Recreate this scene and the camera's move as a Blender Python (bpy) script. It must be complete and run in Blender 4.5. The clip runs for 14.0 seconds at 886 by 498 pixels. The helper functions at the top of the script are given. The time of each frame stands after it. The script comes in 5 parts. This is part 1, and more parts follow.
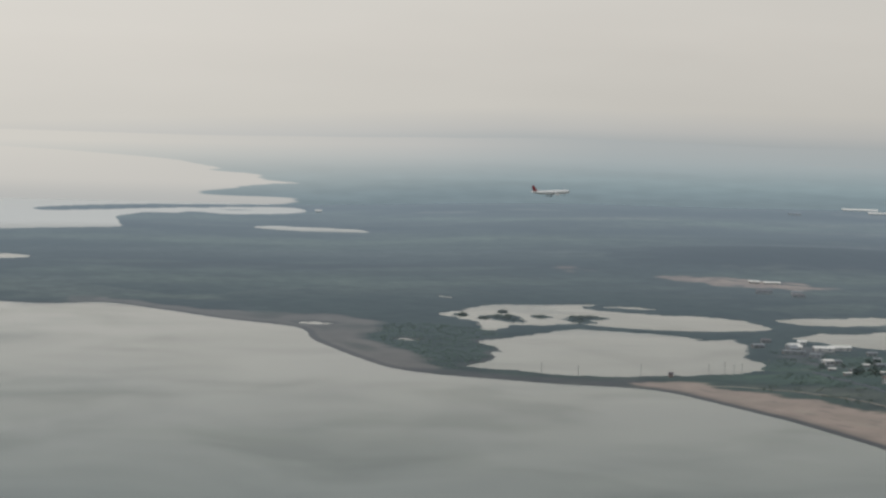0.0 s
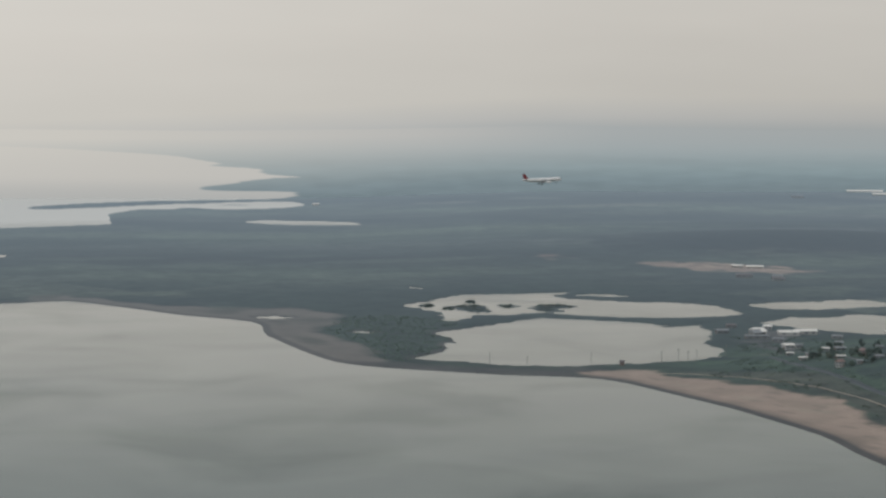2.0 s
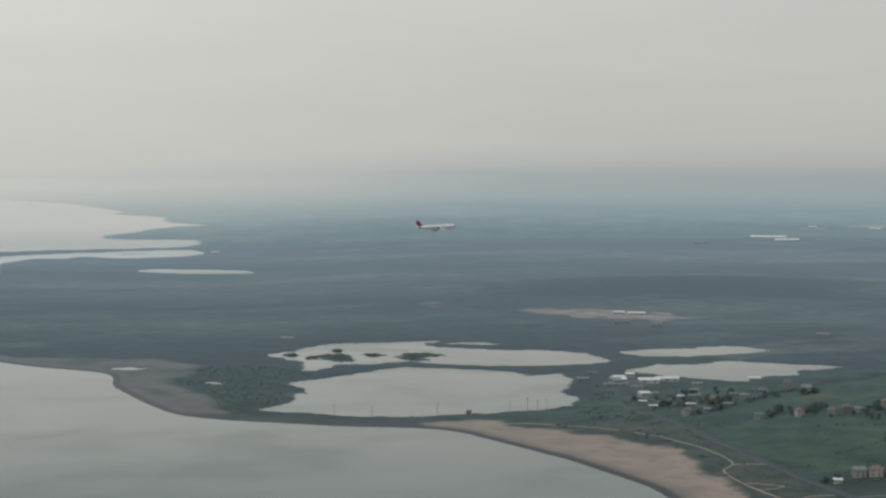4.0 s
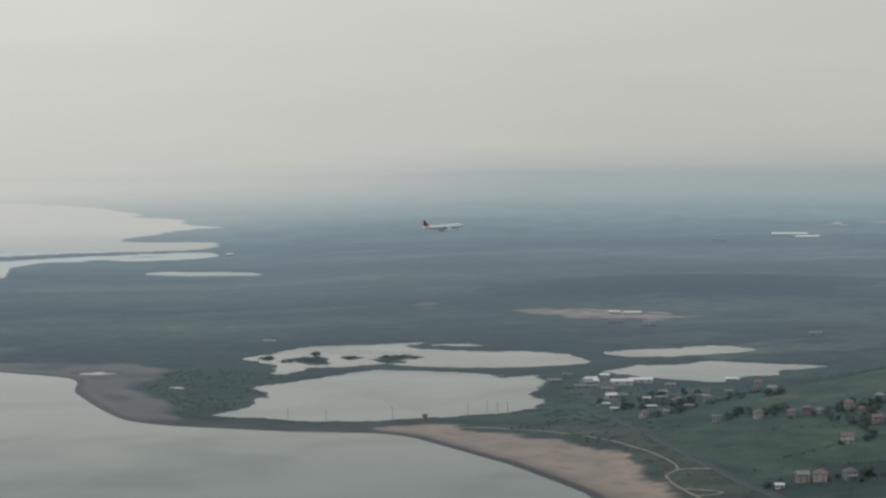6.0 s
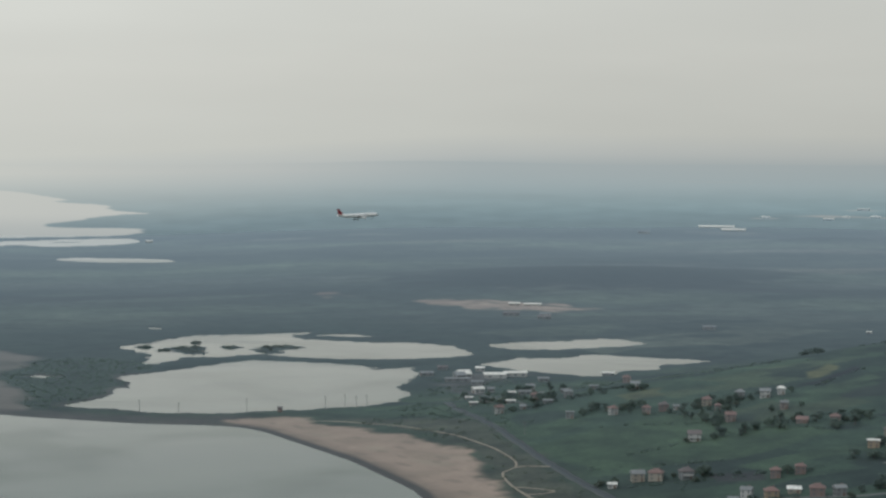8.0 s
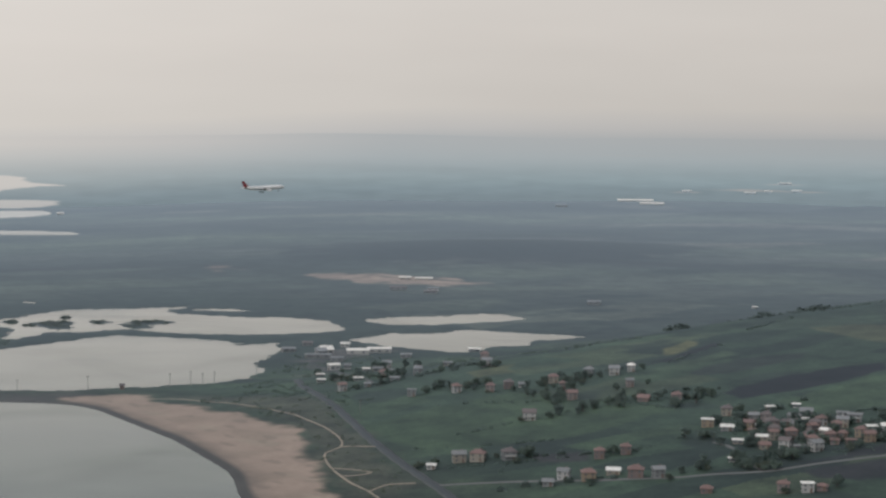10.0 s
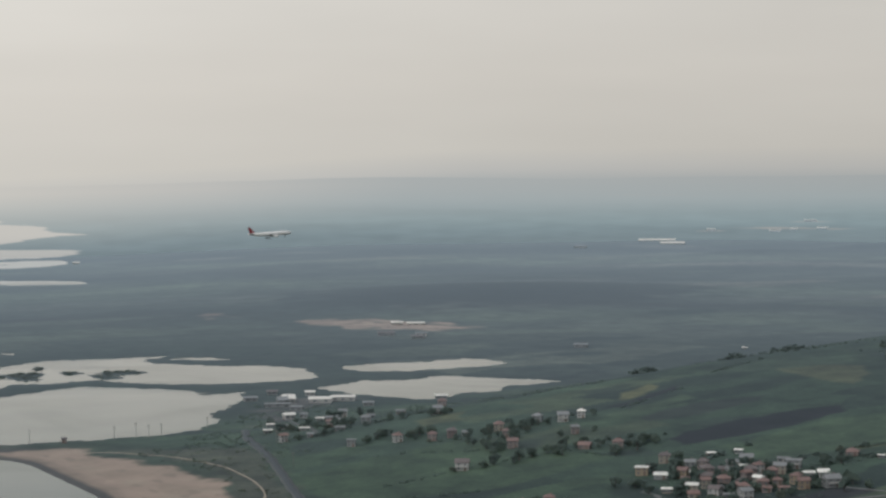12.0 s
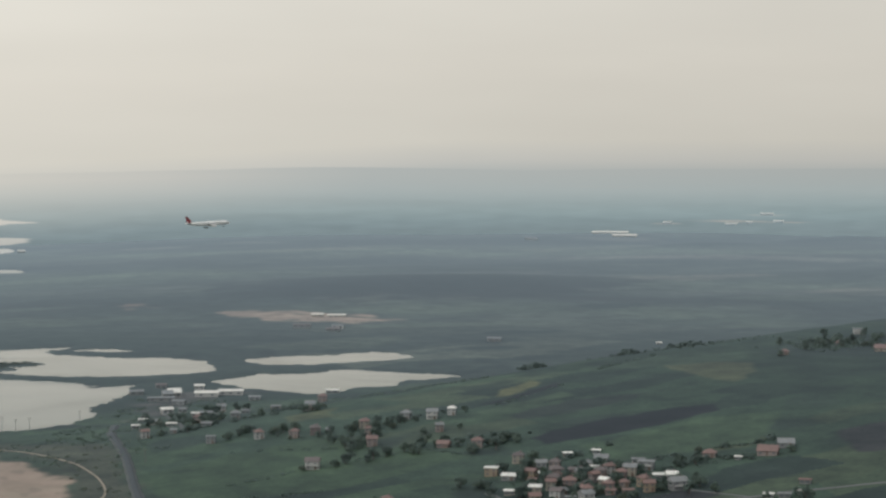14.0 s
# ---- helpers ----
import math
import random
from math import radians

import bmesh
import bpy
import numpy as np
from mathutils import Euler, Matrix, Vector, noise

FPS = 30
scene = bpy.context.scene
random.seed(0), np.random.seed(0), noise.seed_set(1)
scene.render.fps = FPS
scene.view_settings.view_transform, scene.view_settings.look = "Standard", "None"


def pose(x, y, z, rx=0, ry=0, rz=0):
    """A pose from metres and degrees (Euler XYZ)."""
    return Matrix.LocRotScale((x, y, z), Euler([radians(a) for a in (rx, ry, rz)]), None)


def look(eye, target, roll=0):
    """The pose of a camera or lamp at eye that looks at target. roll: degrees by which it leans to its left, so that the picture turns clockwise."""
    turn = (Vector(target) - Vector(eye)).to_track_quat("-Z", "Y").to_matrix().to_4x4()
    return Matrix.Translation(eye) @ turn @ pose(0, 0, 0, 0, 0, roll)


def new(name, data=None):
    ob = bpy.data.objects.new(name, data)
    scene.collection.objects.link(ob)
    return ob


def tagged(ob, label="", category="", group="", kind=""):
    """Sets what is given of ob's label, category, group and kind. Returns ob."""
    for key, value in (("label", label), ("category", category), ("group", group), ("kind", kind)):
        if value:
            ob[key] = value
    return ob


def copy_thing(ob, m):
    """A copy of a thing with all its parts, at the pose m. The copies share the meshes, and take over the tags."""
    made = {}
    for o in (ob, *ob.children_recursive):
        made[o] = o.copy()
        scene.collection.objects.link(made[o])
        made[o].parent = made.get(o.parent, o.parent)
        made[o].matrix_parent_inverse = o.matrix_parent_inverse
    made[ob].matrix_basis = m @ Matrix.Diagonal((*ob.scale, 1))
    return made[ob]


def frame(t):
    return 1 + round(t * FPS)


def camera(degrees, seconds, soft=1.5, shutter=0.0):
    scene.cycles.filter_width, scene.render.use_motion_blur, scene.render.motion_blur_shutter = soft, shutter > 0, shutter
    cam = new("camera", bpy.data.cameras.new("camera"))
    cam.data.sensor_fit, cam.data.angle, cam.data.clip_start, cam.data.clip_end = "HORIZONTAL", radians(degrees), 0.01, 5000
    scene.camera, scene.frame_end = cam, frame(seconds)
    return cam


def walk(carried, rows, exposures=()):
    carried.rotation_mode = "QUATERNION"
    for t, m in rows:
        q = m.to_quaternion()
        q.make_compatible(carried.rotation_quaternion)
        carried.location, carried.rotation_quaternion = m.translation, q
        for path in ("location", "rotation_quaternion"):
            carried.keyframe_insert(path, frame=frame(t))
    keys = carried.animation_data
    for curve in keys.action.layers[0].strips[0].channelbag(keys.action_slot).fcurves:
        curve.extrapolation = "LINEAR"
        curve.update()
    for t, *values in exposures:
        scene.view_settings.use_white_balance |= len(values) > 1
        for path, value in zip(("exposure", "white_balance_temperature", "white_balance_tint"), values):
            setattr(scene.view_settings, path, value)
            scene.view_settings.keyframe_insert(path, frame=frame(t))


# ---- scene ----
cam = camera(25.90, 14.0, soft=2.6)
PATH = [
    (0, look((-249.6, -6.4, 175.6), (180.9, 894.3, 116.6), 1.85)),
    (0.5, look((-232.1, -5.7, 175.0), (193.1, 898.6, 135.9), 1.23)),
    (1, look((-214.5, -5.0, 174.5), (220.6, 894.0, 125.4), 1.53)),
    (1.5, look((-196.9, -4.3, 174.1), (231.8, 897.3, 116.1), 0.86)),
    (2, look((-179.2, -3.7, 173.6), (237.9, 902.9, 109.9), 0.51)),
    (2.5, look((-161.5, -3.1, 173.2), (258.8, 902.4, 114.8), 0.47)),
    (3, look((-143.7, -2.6, 172.7), (298.3, 892.7, 118.3), 0.27)),
    (3.5, look((-125.9, -2.1, 172.3), (324.7, 889.5, 127.3), 0.41)),
    (3.7, look((-118.8, -1.9, 172.2), (332.1, 889.8, 132.0), 0.33)),
    (6, look((-36.2, -0.3, 170.6), (392.1, 902.5, 132.0), -0.29)),
    (6.5, look((-18.1, -0.1, 170.3), (415.1, 900.0, 124.5), -0.61)),
    (7, look((0.0, -0.0, 170.0), (426.1, 902.5, 106.9), -0.79)),
    (7.5, look((18.2, 0.1, 169.7), (410.0, 919.0, 124.3), 0.24)),
    (8, look((36.4, 0.1, 169.5), (486.0, 892.2, 125.4), 0.45)),
    (8.5, look((54.6, -0.0, 169.3), (529.8, 878.2, 114.6), 0.70)),
    (8.7, look((62.0, -0.1, 169.2), (540.3, 876.2, 111.2), 0.61)),
    (11, look((146.6, -1.6, 168.5), (610.6, 882.5, 112.1), 0.32)),
    (11.5, look((165.2, -2.1, 168.4), (622.6, 886.0, 123.6), -0.15)),
    (12, look((183.7, -2.8, 168.3), (635.0, 888.9, 132.7), -0.35)),
    (12.5, look((202.4, -3.5, 168.2), (653.6, 887.9, 126.3), -0.77)),
    (13, look((221.0, -4.4, 168.2), (675.5, 884.3, 106.7), -0.86)),
    (13.5, look((239.7, -5.3, 168.1), (698.0, 881.0, 101.2), -0.30)),
    (14, look((258.5, -6.4, 168.1), (717.7, 881.0, 127.6), 0.08)),
]
LIGHT = [
    (0.0, 0.000, 6500, 10), (0.5, -0.130, 6300, 6), (1.0, -0.110, 6300, 6), (1.5, -0.100, 6230, 4), (2.0, -0.100, 6500, 10), (2.5, -0.150, 6320, 6), (3.0, -0.220, 6480, 9), (3.5, -0.110, 6300, 6),
    (6.0, -0.090, 6300, 6), (6.5, 0.000, 6250, 5), (7.0, 0.120, 6500, 10), (7.5, -0.060, 6300, 6), (8.0, -0.050, 6250, 5), (8.5, 0.000, 6500, 11),
    (11.0, 0.030, 6550, 13), (11.5, 0.000, 6650, 13), (12.0, -0.030, 6520, 10), (12.5, -0.040, 6500, 9), (13.0, 0.020, 6500, 12), (13.5, 0.270, 6450, 11), (14.0, 0.080, 6660, 8),
]
walk(cam, PATH, LIGHT)

# ---- sky, sun and exposure ----
def srgb(r, g, b):
    return tuple(((c / 255 + 0.055) / 1.055) ** 2.4 if c > 10 else c / 3295 for c in (r, g, b))


SUN_AZ, SUN_EL = radians(250), radians(38)
world = bpy.data.worlds.new("overcast_sky")
scene.world = world
world.use_nodes = True
wn, wl = world.node_tree.nodes, world.node_tree.links
wn.clear()
w_out = wn.new("ShaderNodeOutputWorld")
w_bg = wn.new("ShaderNodeBackground")
w_sky = wn.new("ShaderNodeTexSky")
w_sky.sky_type, w_sky.sun_disc = "NISHITA", False
w_sky.sun_elevation, w_sky.sun_rotation = SUN_EL, SUN_AZ
w_sky.dust_density, w_sky.air_density = 4.0, 1.2
w_tex = wn.new("ShaderNodeTexCoord")
w_sep = wn.new("ShaderNodeSeparateXYZ")
w_ramp = wn.new("ShaderNodeValToRGB")
w_noise = wn.new("ShaderNodeTexNoise")
w_map = wn.new("ShaderNodeMapping")
w_map.inputs["Scale"].default_value = (3, 3, 16)
w_noise.inputs["Scale"].default_value, w_noise.inputs["Detail"].default_value = 1.6, 3
w_mul = wn.new("ShaderNodeMath")
w_mul.operation, w_mul.inputs[1].default_value, w_mul.inputs[2].default_value = "MULTIPLY_ADD", 4.0, 0.1
SKY_STOPS = ((0.0, (162, 170, 172)), (0.093, (171, 177, 178)), (0.122, (190, 190, 187)), (0.165, (203, 200, 193)), (0.32, (209, 205, 198)),
             (0.62, (217, 214, 208)), (0.85, (208, 208, 205)), (1.0, (190, 193, 194)))
ramp = w_ramp.color_ramp
while len(ramp.elements) < len(SKY_STOPS):
    ramp.elements.new(0.5)
for el, (at, c) in zip(ramp.elements, SKY_STOPS):
    el.position, el.color = at, (*srgb(*c), 1)
w_cloud = wn.new("ShaderNodeMapRange")
w_cloud.inputs["From Min"].default_value, w_cloud.inputs["From Max"].default_value = 0.3, 0.7
w_cloud.inputs["To Min"].default_value, w_cloud.inputs["To Max"].default_value = 1.00, 1.06
w_scale = wn.new("ShaderNodeVectorMath")
w_scale.operation = "SCALE"
w_mix = wn.new("ShaderNodeMix")
w_mix.data_type = "RGBA"
w_mix.inputs["Factor"].default_value = 0.06
w_dim = wn.new("ShaderNodeVectorMath")
w_dim.operation = "SCALE"
w_dim.inputs["Scale"].default_value = 0.1
wl.new(w_tex.outputs["Generated"], w_sep.inputs[0])
wl.new(w_sep.outputs["Z"], w_mul.inputs[0])
wl.new(w_tex.outputs["Generated"], w_map.inputs[0])
wl.new(w_map.outputs[0], w_noise.inputs["Vector"])
wl.new(w_noise.outputs["Fac"], w_cloud.inputs["Value"])
wl.new(w_ramp.outputs[0], w_scale.inputs[0])
w_side = wn.new("ShaderNodeVectorMath")
w_side.operation = "DOT_PRODUCT"
w_side.inputs[1].default_value = (math.sin(radians(-65)), math.cos(radians(-65)), 0)
w_lift = wn.new("ShaderNodeMath")
w_lift.operation, w_lift.inputs[1].default_value = "MULTIPLY_ADD", 0.38
wl.new(w_tex.outputs["Generated"], w_side.inputs[0])
wl.new(w_side.outputs["Value"], w_lift.inputs[0])
wl.new(w_cloud.outputs[0], w_lift.inputs[2])
wl.new(w_lift.outputs[0], w_scale.inputs["Scale"])
w_warm, w_at = wn.new("ShaderNodeMapRange"), wn.new("ShaderNodeMath")
w_warm.inputs["From Min"].default_value, w_warm.inputs["From Max"].default_value = -0.05, 0.22
w_warm.inputs["To Min"].default_value, w_warm.inputs["To Max"].default_value = 0.0, 0.065
w_at.operation = "ADD"
wl.new(w_side.outputs["Value"], w_warm.inputs["Value"])
wl.new(w_mul.outputs[0], w_at.inputs[0])
wl.new(w_warm.outputs[0], w_at.inputs[1])
wl.new(w_at.outputs[0], w_ramp.inputs[0])
wl.new(w_sky.outputs[0], w_dim.inputs[0])
wl.new(w_scale.outputs[0], w_mix.inputs["A"])
wl.new(w_dim.outputs[0], w_mix.inputs["B"])
wl.new(w_mix.outputs["Result"], w_bg.inputs[0])
w_bg.inputs[1].default_value = 1.0
wl.new(w_bg.outputs[0], w_out.inputs[0])

sun_data = bpy.data.lights.new("sun", "SUN")
sun_data.energy, sun_data.angle, sun_data.color = 0.9, radians(25), (1.0, 0.95, 0.88)
sun = new("sun", sun_data)
sun.matrix_world = look((400 * math.sin(SUN_AZ), 400 * math.cos(SUN_AZ), 400 * math.tan(SUN_EL)), (0, 0, 0))


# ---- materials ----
def haze_gloss(n, l, surface, output):
    """Haze put in as a blue-grey gloss: stronger the flatter the view, thinner up the hill."""
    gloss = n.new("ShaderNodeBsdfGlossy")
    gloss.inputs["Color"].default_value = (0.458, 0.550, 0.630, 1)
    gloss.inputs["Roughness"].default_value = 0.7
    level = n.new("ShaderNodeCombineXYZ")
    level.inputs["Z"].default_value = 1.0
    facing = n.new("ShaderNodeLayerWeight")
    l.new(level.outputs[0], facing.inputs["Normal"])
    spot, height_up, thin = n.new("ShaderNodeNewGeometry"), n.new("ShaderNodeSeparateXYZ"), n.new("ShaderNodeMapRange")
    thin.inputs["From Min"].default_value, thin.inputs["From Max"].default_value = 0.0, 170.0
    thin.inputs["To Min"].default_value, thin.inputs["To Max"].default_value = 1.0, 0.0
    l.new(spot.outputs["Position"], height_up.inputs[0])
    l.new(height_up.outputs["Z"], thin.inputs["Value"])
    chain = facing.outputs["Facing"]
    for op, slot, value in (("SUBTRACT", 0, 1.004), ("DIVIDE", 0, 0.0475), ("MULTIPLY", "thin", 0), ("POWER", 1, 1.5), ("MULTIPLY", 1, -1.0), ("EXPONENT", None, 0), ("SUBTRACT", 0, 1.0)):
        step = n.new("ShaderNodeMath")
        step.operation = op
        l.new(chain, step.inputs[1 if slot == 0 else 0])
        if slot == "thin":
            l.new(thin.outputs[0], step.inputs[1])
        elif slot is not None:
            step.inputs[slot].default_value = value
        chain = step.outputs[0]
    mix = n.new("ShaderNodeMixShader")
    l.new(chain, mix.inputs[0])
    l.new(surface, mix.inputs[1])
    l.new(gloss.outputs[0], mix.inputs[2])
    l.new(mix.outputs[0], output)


def material(name, colour, rough=0.8, vary=0.25, grain=1.5, patch=0.15, bump=0.2, metal=0.0, spec=0.3, hazed=True):
    m = bpy.data.materials.new(name)
    m.use_nodes = True
    n, l = m.node_tree.nodes, m.node_tree.links
    p = n["Principled BSDF"]
    p.inputs["Roughness"].default_value, p.inputs["Metallic"].default_value = rough, metal
    p.inputs["Specular IOR Level"].default_value = spec
    tex = n.new("ShaderNodeTexCoord")
    fine, broad = n.new("ShaderNodeTexNoise"), n.new("ShaderNodeTexNoise")
    fine.inputs["Scale"].default_value, broad.inputs["Scale"].default_value = grain, patch
    fine.inputs["Detail"].default_value = 6
    info = n.new("ShaderNodeObjectInfo")
    add = n.new("ShaderNodeMath")
    add.operation = "ADD"
    add2 = n.new("ShaderNodeMath")
    add2.operation = "MULTIPLY_ADD"
    add2.inputs[1].default_value = 0.35
    rng = n.new("ShaderNodeMapRange")
    rng.inputs["From Min"].default_value, rng.inputs["From Max"].default_value = 0.6, 1.7
    rng.inputs["To Min"].default_value, rng.inputs["To Max"].default_value = 1 - vary, 1 + vary
    mul = n.new("ShaderNodeVectorMath")
    mul.operation = "SCALE"
    mul.inputs[0].default_value = colour
    for t in (fine, broad):
        l.new(tex.outputs["Object"], t.inputs["Vector"])
    l.new(fine.outputs["Fac"], add.inputs[0])
    l.new(broad.outputs["Fac"], add.inputs[1])
    l.new(info.outputs["Random"], add2.inputs[0])
    l.new(add.outputs[0], add2.inputs[2])
    l.new(add2.outputs[0], rng.inputs["Value"])
    l.new(rng.outputs[0], mul.inputs["Scale"])
    l.new(mul.outputs[0], p.inputs["Base Color"])
    if bump:
        b = n.new("ShaderNodeBump")
        b.inputs["Strength"].default_value, b.inputs["Distance"].default_value = bump, 0.05
        l.new(fine.outputs["Fac"], b.inputs["Height"])
        l.new(b.outputs[0], p.inputs["Normal"])
    # imitated haze over the surface
    if hazed:
        haze_gloss(n, l, p.outputs[0], n["Material Output"].inputs[0])
    return m


def leaf_material(name, colour):
    """Thin leaves: half of the light comes through them."""
    m = bpy.data.materials.new(name)
    m.use_nodes = True
    n, l = m.node_tree.nodes, m.node_tree.links
    n.clear()
    out = n.new("ShaderNodeOutputMaterial")
    tex, grain, info = n.new("ShaderNodeTexCoord"), n.new("ShaderNodeTexNoise"), n.new("ShaderNodeObjectInfo")
    grain.inputs["Scale"].default_value, grain.inputs["Detail"].default_value = 0.35, 4
    both, rng, mul = n.new("ShaderNodeMath"), n.new("ShaderNodeMapRange"), n.new("ShaderNodeVectorMath")
    both.operation, both.inputs[1].default_value = "MULTIPLY_ADD", 0.4
    rng.inputs["From Min"].default_value, rng.inputs["From Max"].default_value = 0.35, 1.05
    rng.inputs["To Min"].default_value, rng.inputs["To Max"].default_value = 0.72, 1.28
    mul.operation = "SCALE"
    mul.inputs[0].default_value = colour
    l.new(tex.outputs["Object"], grain.inputs["Vector"])
    l.new(info.outputs["Random"], both.inputs[0])
    l.new(grain.outputs["Fac"], both.inputs[2])
    l.new(both.outputs[0], rng.inputs["Value"])
    l.new(rng.outputs[0], mul.inputs["Scale"])
    face, through_leaf, mix = n.new("ShaderNodeBsdfDiffuse"), n.new("ShaderNodeBsdfTranslucent"), n.new("ShaderNodeMixShader")
    mix.inputs[0].default_value = 0.45
    for k, node in enumerate((face, through_leaf)):
        l.new(mul.outputs[0], node.inputs["Color"])
        l.new(node.outputs[0], mix.inputs[1 + k])
    haze_gloss(n, l, mix.outputs[0], out.inputs[0])
    return m


def land_material():
    """Cover colours from the sheet's own attribute, broken up by grass, shrubs and clods; a grazing gloss stands in for
    the haze of distance.
    """
    m = bpy.data.materials.new("land_cover")
    m.use_nodes = True
    n, l = m.node_tree.nodes, m.node_tree.links
    n.clear()
    out = n.new("ShaderNodeOutputMaterial")
    att = n.new("ShaderNodeAttribute")
    att.attribute_name = "cover"
    tex = n.new("ShaderNodeTexCoord")
    noises = []
    for scale, detail in ((0.35, 5), (0.045, 6), (0.009, 4)):
        t = n.new("ShaderNodeTexNoise")
        t.inputs["Scale"].default_value, t.inputs["Detail"].default_value = scale, detail
        t.inputs["Roughness"].default_value = 0.6
        l.new(tex.outputs["Object"], t.inputs["Vector"])
        noises.append(t)
    total = None
    for t, (lo, hi) in zip(noises, ((0.75, 1.25), (0.55, 1.45), (0.7, 1.3))):
        r = n.new("ShaderNodeMapRange")
        r.inputs["From Min"].default_value, r.inputs["From Max"].default_value = 0.3, 0.7
        r.inputs["To Min"].default_value, r.inputs["To Max"].default_value = lo, hi
        l.new(t.outputs["Fac"], r.inputs["Value"])
        if total is None:
            total = r.outputs[0]
        else:
            mm = n.new("ShaderNodeMath")
            mm.operation = "MULTIPLY"
            l.new(total, mm.inputs[0])
            l.new(r.outputs[0], mm.inputs[1])
            total = mm.outputs[0]
    rough_var = n.new("ShaderNodeMix")
    rough_var.data_type = "FLOAT"
    rough_var.inputs["A"].default_value = 1.0
    l.new(att.outputs["Alpha"], rough_var.inputs["Factor"])
    l.new(total, rough_var.inputs["B"])
    mul = n.new("ShaderNodeVectorMath")
    mul.operation = "SCALE"
    l.new(att.outputs["Color"], mul.inputs[0])
    l.new(rough_var.outputs["Result"], mul.inputs["Scale"])
    diff = n.new("ShaderNodeBsdfDiffuse")
    l.new(mul.outputs[0], diff.inputs["Color"])
    bump = n.new("ShaderNodeBump")
    bump.inputs["Strength"].default_value, bump.inputs["Distance"].default_value = 0.5, 1.5
    l.new(noises[1].outputs["Fac"], bump.inputs["Height"])
    l.new(bump.outputs[0], diff.inputs["Normal"])
    haze_gloss(n, l, diff.outputs[0], out.inputs[0])
    return m


def water_material():
    m = bpy.data.materials.new("calm_water")
    m.use_nodes = True
    n, l = m.node_tree.nodes, m.node_tree.links
    p = n["Principled BSDF"]
    p.inputs["Base Color"].default_value = (0.030, 0.056, 0.055, 1)
    p.inputs["IOR"].default_value = 1.36
    tex = n.new("ShaderNodeTexCoord")
    wind = n.new("ShaderNodeTexNoise")
    mp = n.new("ShaderNodeMapping")
    mp.inputs["Scale"].default_value = (0.0045, 0.0075, 1)
    mp.inputs["Rotation"].default_value = (0, 0, 0.5)
    wind.inputs["Scale"].default_value, wind.inputs["Detail"].default_value = 1.0, 4
    rr = n.new("ShaderNodeMapRange")
    rr.inputs["From Min"].default_value, rr.inputs["From Max"].default_value = 0.48, 0.66
    rr.inputs["To Min"].default_value, rr.inputs["To Max"].default_value = 0.015, 0.16
    l.new(tex.outputs["Object"], mp.inputs[0])
    l.new(mp.outputs[0], wind.inputs["Vector"])
    l.new(wind.outputs["Fac"], rr.inputs["Value"])
    l.new(rr.outputs[0], p.inputs["Roughness"])
    # noise blotches in base colour and gloss tint
    blotch = n.new("ShaderNodeTexNoise")
    blotch.inputs["Scale"].default_value, blotch.inputs["Detail"].default_value = 0.011, 3
    for slot, light, deep in (("Base Color", (0.046, 0.080, 0.066, 1), (0.024, 0.056, 0.052, 1)), ("Specular Tint", (0.87, 0.96, 0.945, 1), (0.66, 0.80, 0.79, 1))):
        tone = n.new("ShaderNodeValToRGB")
        tone.color_ramp.elements[0].position, tone.color_ramp.elements[1].position = 0.34, 0.66
        tone.color_ramp.elements[0].color, tone.color_ramp.elements[1].color = deep, light
        l.new(blotch.outputs["Fac"], tone.inputs[0])
        l.new(tone.outputs[0], p.inputs[slot])
    l.new(tex.outputs["Object"], blotch.inputs["Vector"])
    # cloud reflections imitated by noise patches in the gloss level
    cloud_patch, cloud_map, cloud_gloss = n.new("ShaderNodeTexNoise"), n.new("ShaderNodeMapping"), n.new("ShaderNodeMapRange")
    cloud_map.inputs["Scale"].default_value, cloud_map.inputs["Rotation"].default_value = (0.0075, 0.0072, 1), (0, 0, 0.35)
    cloud_patch.inputs["Scale"].default_value, cloud_patch.inputs["Detail"].default_value, cloud_patch.inputs["Distortion"].default_value = 1.0, 4, 0.6
    cloud_gloss.inputs["From Min"].default_value, cloud_gloss.inputs["From Max"].default_value = 0.36, 0.62
    cloud_gloss.inputs["To Min"].default_value, cloud_gloss.inputs["To Max"].default_value = 0.16, 0.47
    l.new(tex.outputs["Object"], cloud_map.inputs[0])
    l.new(cloud_map.outputs[0], cloud_patch.inputs["Vector"])
    l.new(cloud_patch.outputs["Fac"], cloud_gloss.inputs["Value"])
    l.new(cloud_gloss.outputs[0], p.inputs["Specular IOR Level"])
    rip = n.new("ShaderNodeTexNoise")
    rip.inputs["Scale"].default_value, rip.inputs["Detail"].default_value = 0.06, 5
    b = n.new("ShaderNodeBump")
    b.inputs["Strength"].default_value, b.inputs["Distance"].default_value = 0.03, 0.4
    # normals lean south far out, so the flat water mirrors brighter sky
    sep, slope = n.new("ShaderNodeSeparateXYZ"), n.new("ShaderNodeMapRange")
    slope.inputs["From Min"].default_value, slope.inputs["From Max"].default_value = 2200, 3000
    slope.inputs["To Min"].default_value, slope.inputs["To Max"].default_value = 0.0, -0.065
    sky_tilt = n.new("ShaderNodeCombineXYZ")
    sky_tilt.inputs["Z"].default_value = 1.0
    l.new(tex.outputs["Object"], sep.inputs[0])
    l.new(sep.outputs["Y"], slope.inputs["Value"])
    l.new(slope.outputs[0], sky_tilt.inputs["Y"])
    l.new(sky_tilt.outputs[0], b.inputs["Normal"])
    l.new(tex.outputs["Object"], rip.inputs["Vector"])
    l.new(rip.outputs["Fac"], b.inputs["Height"])
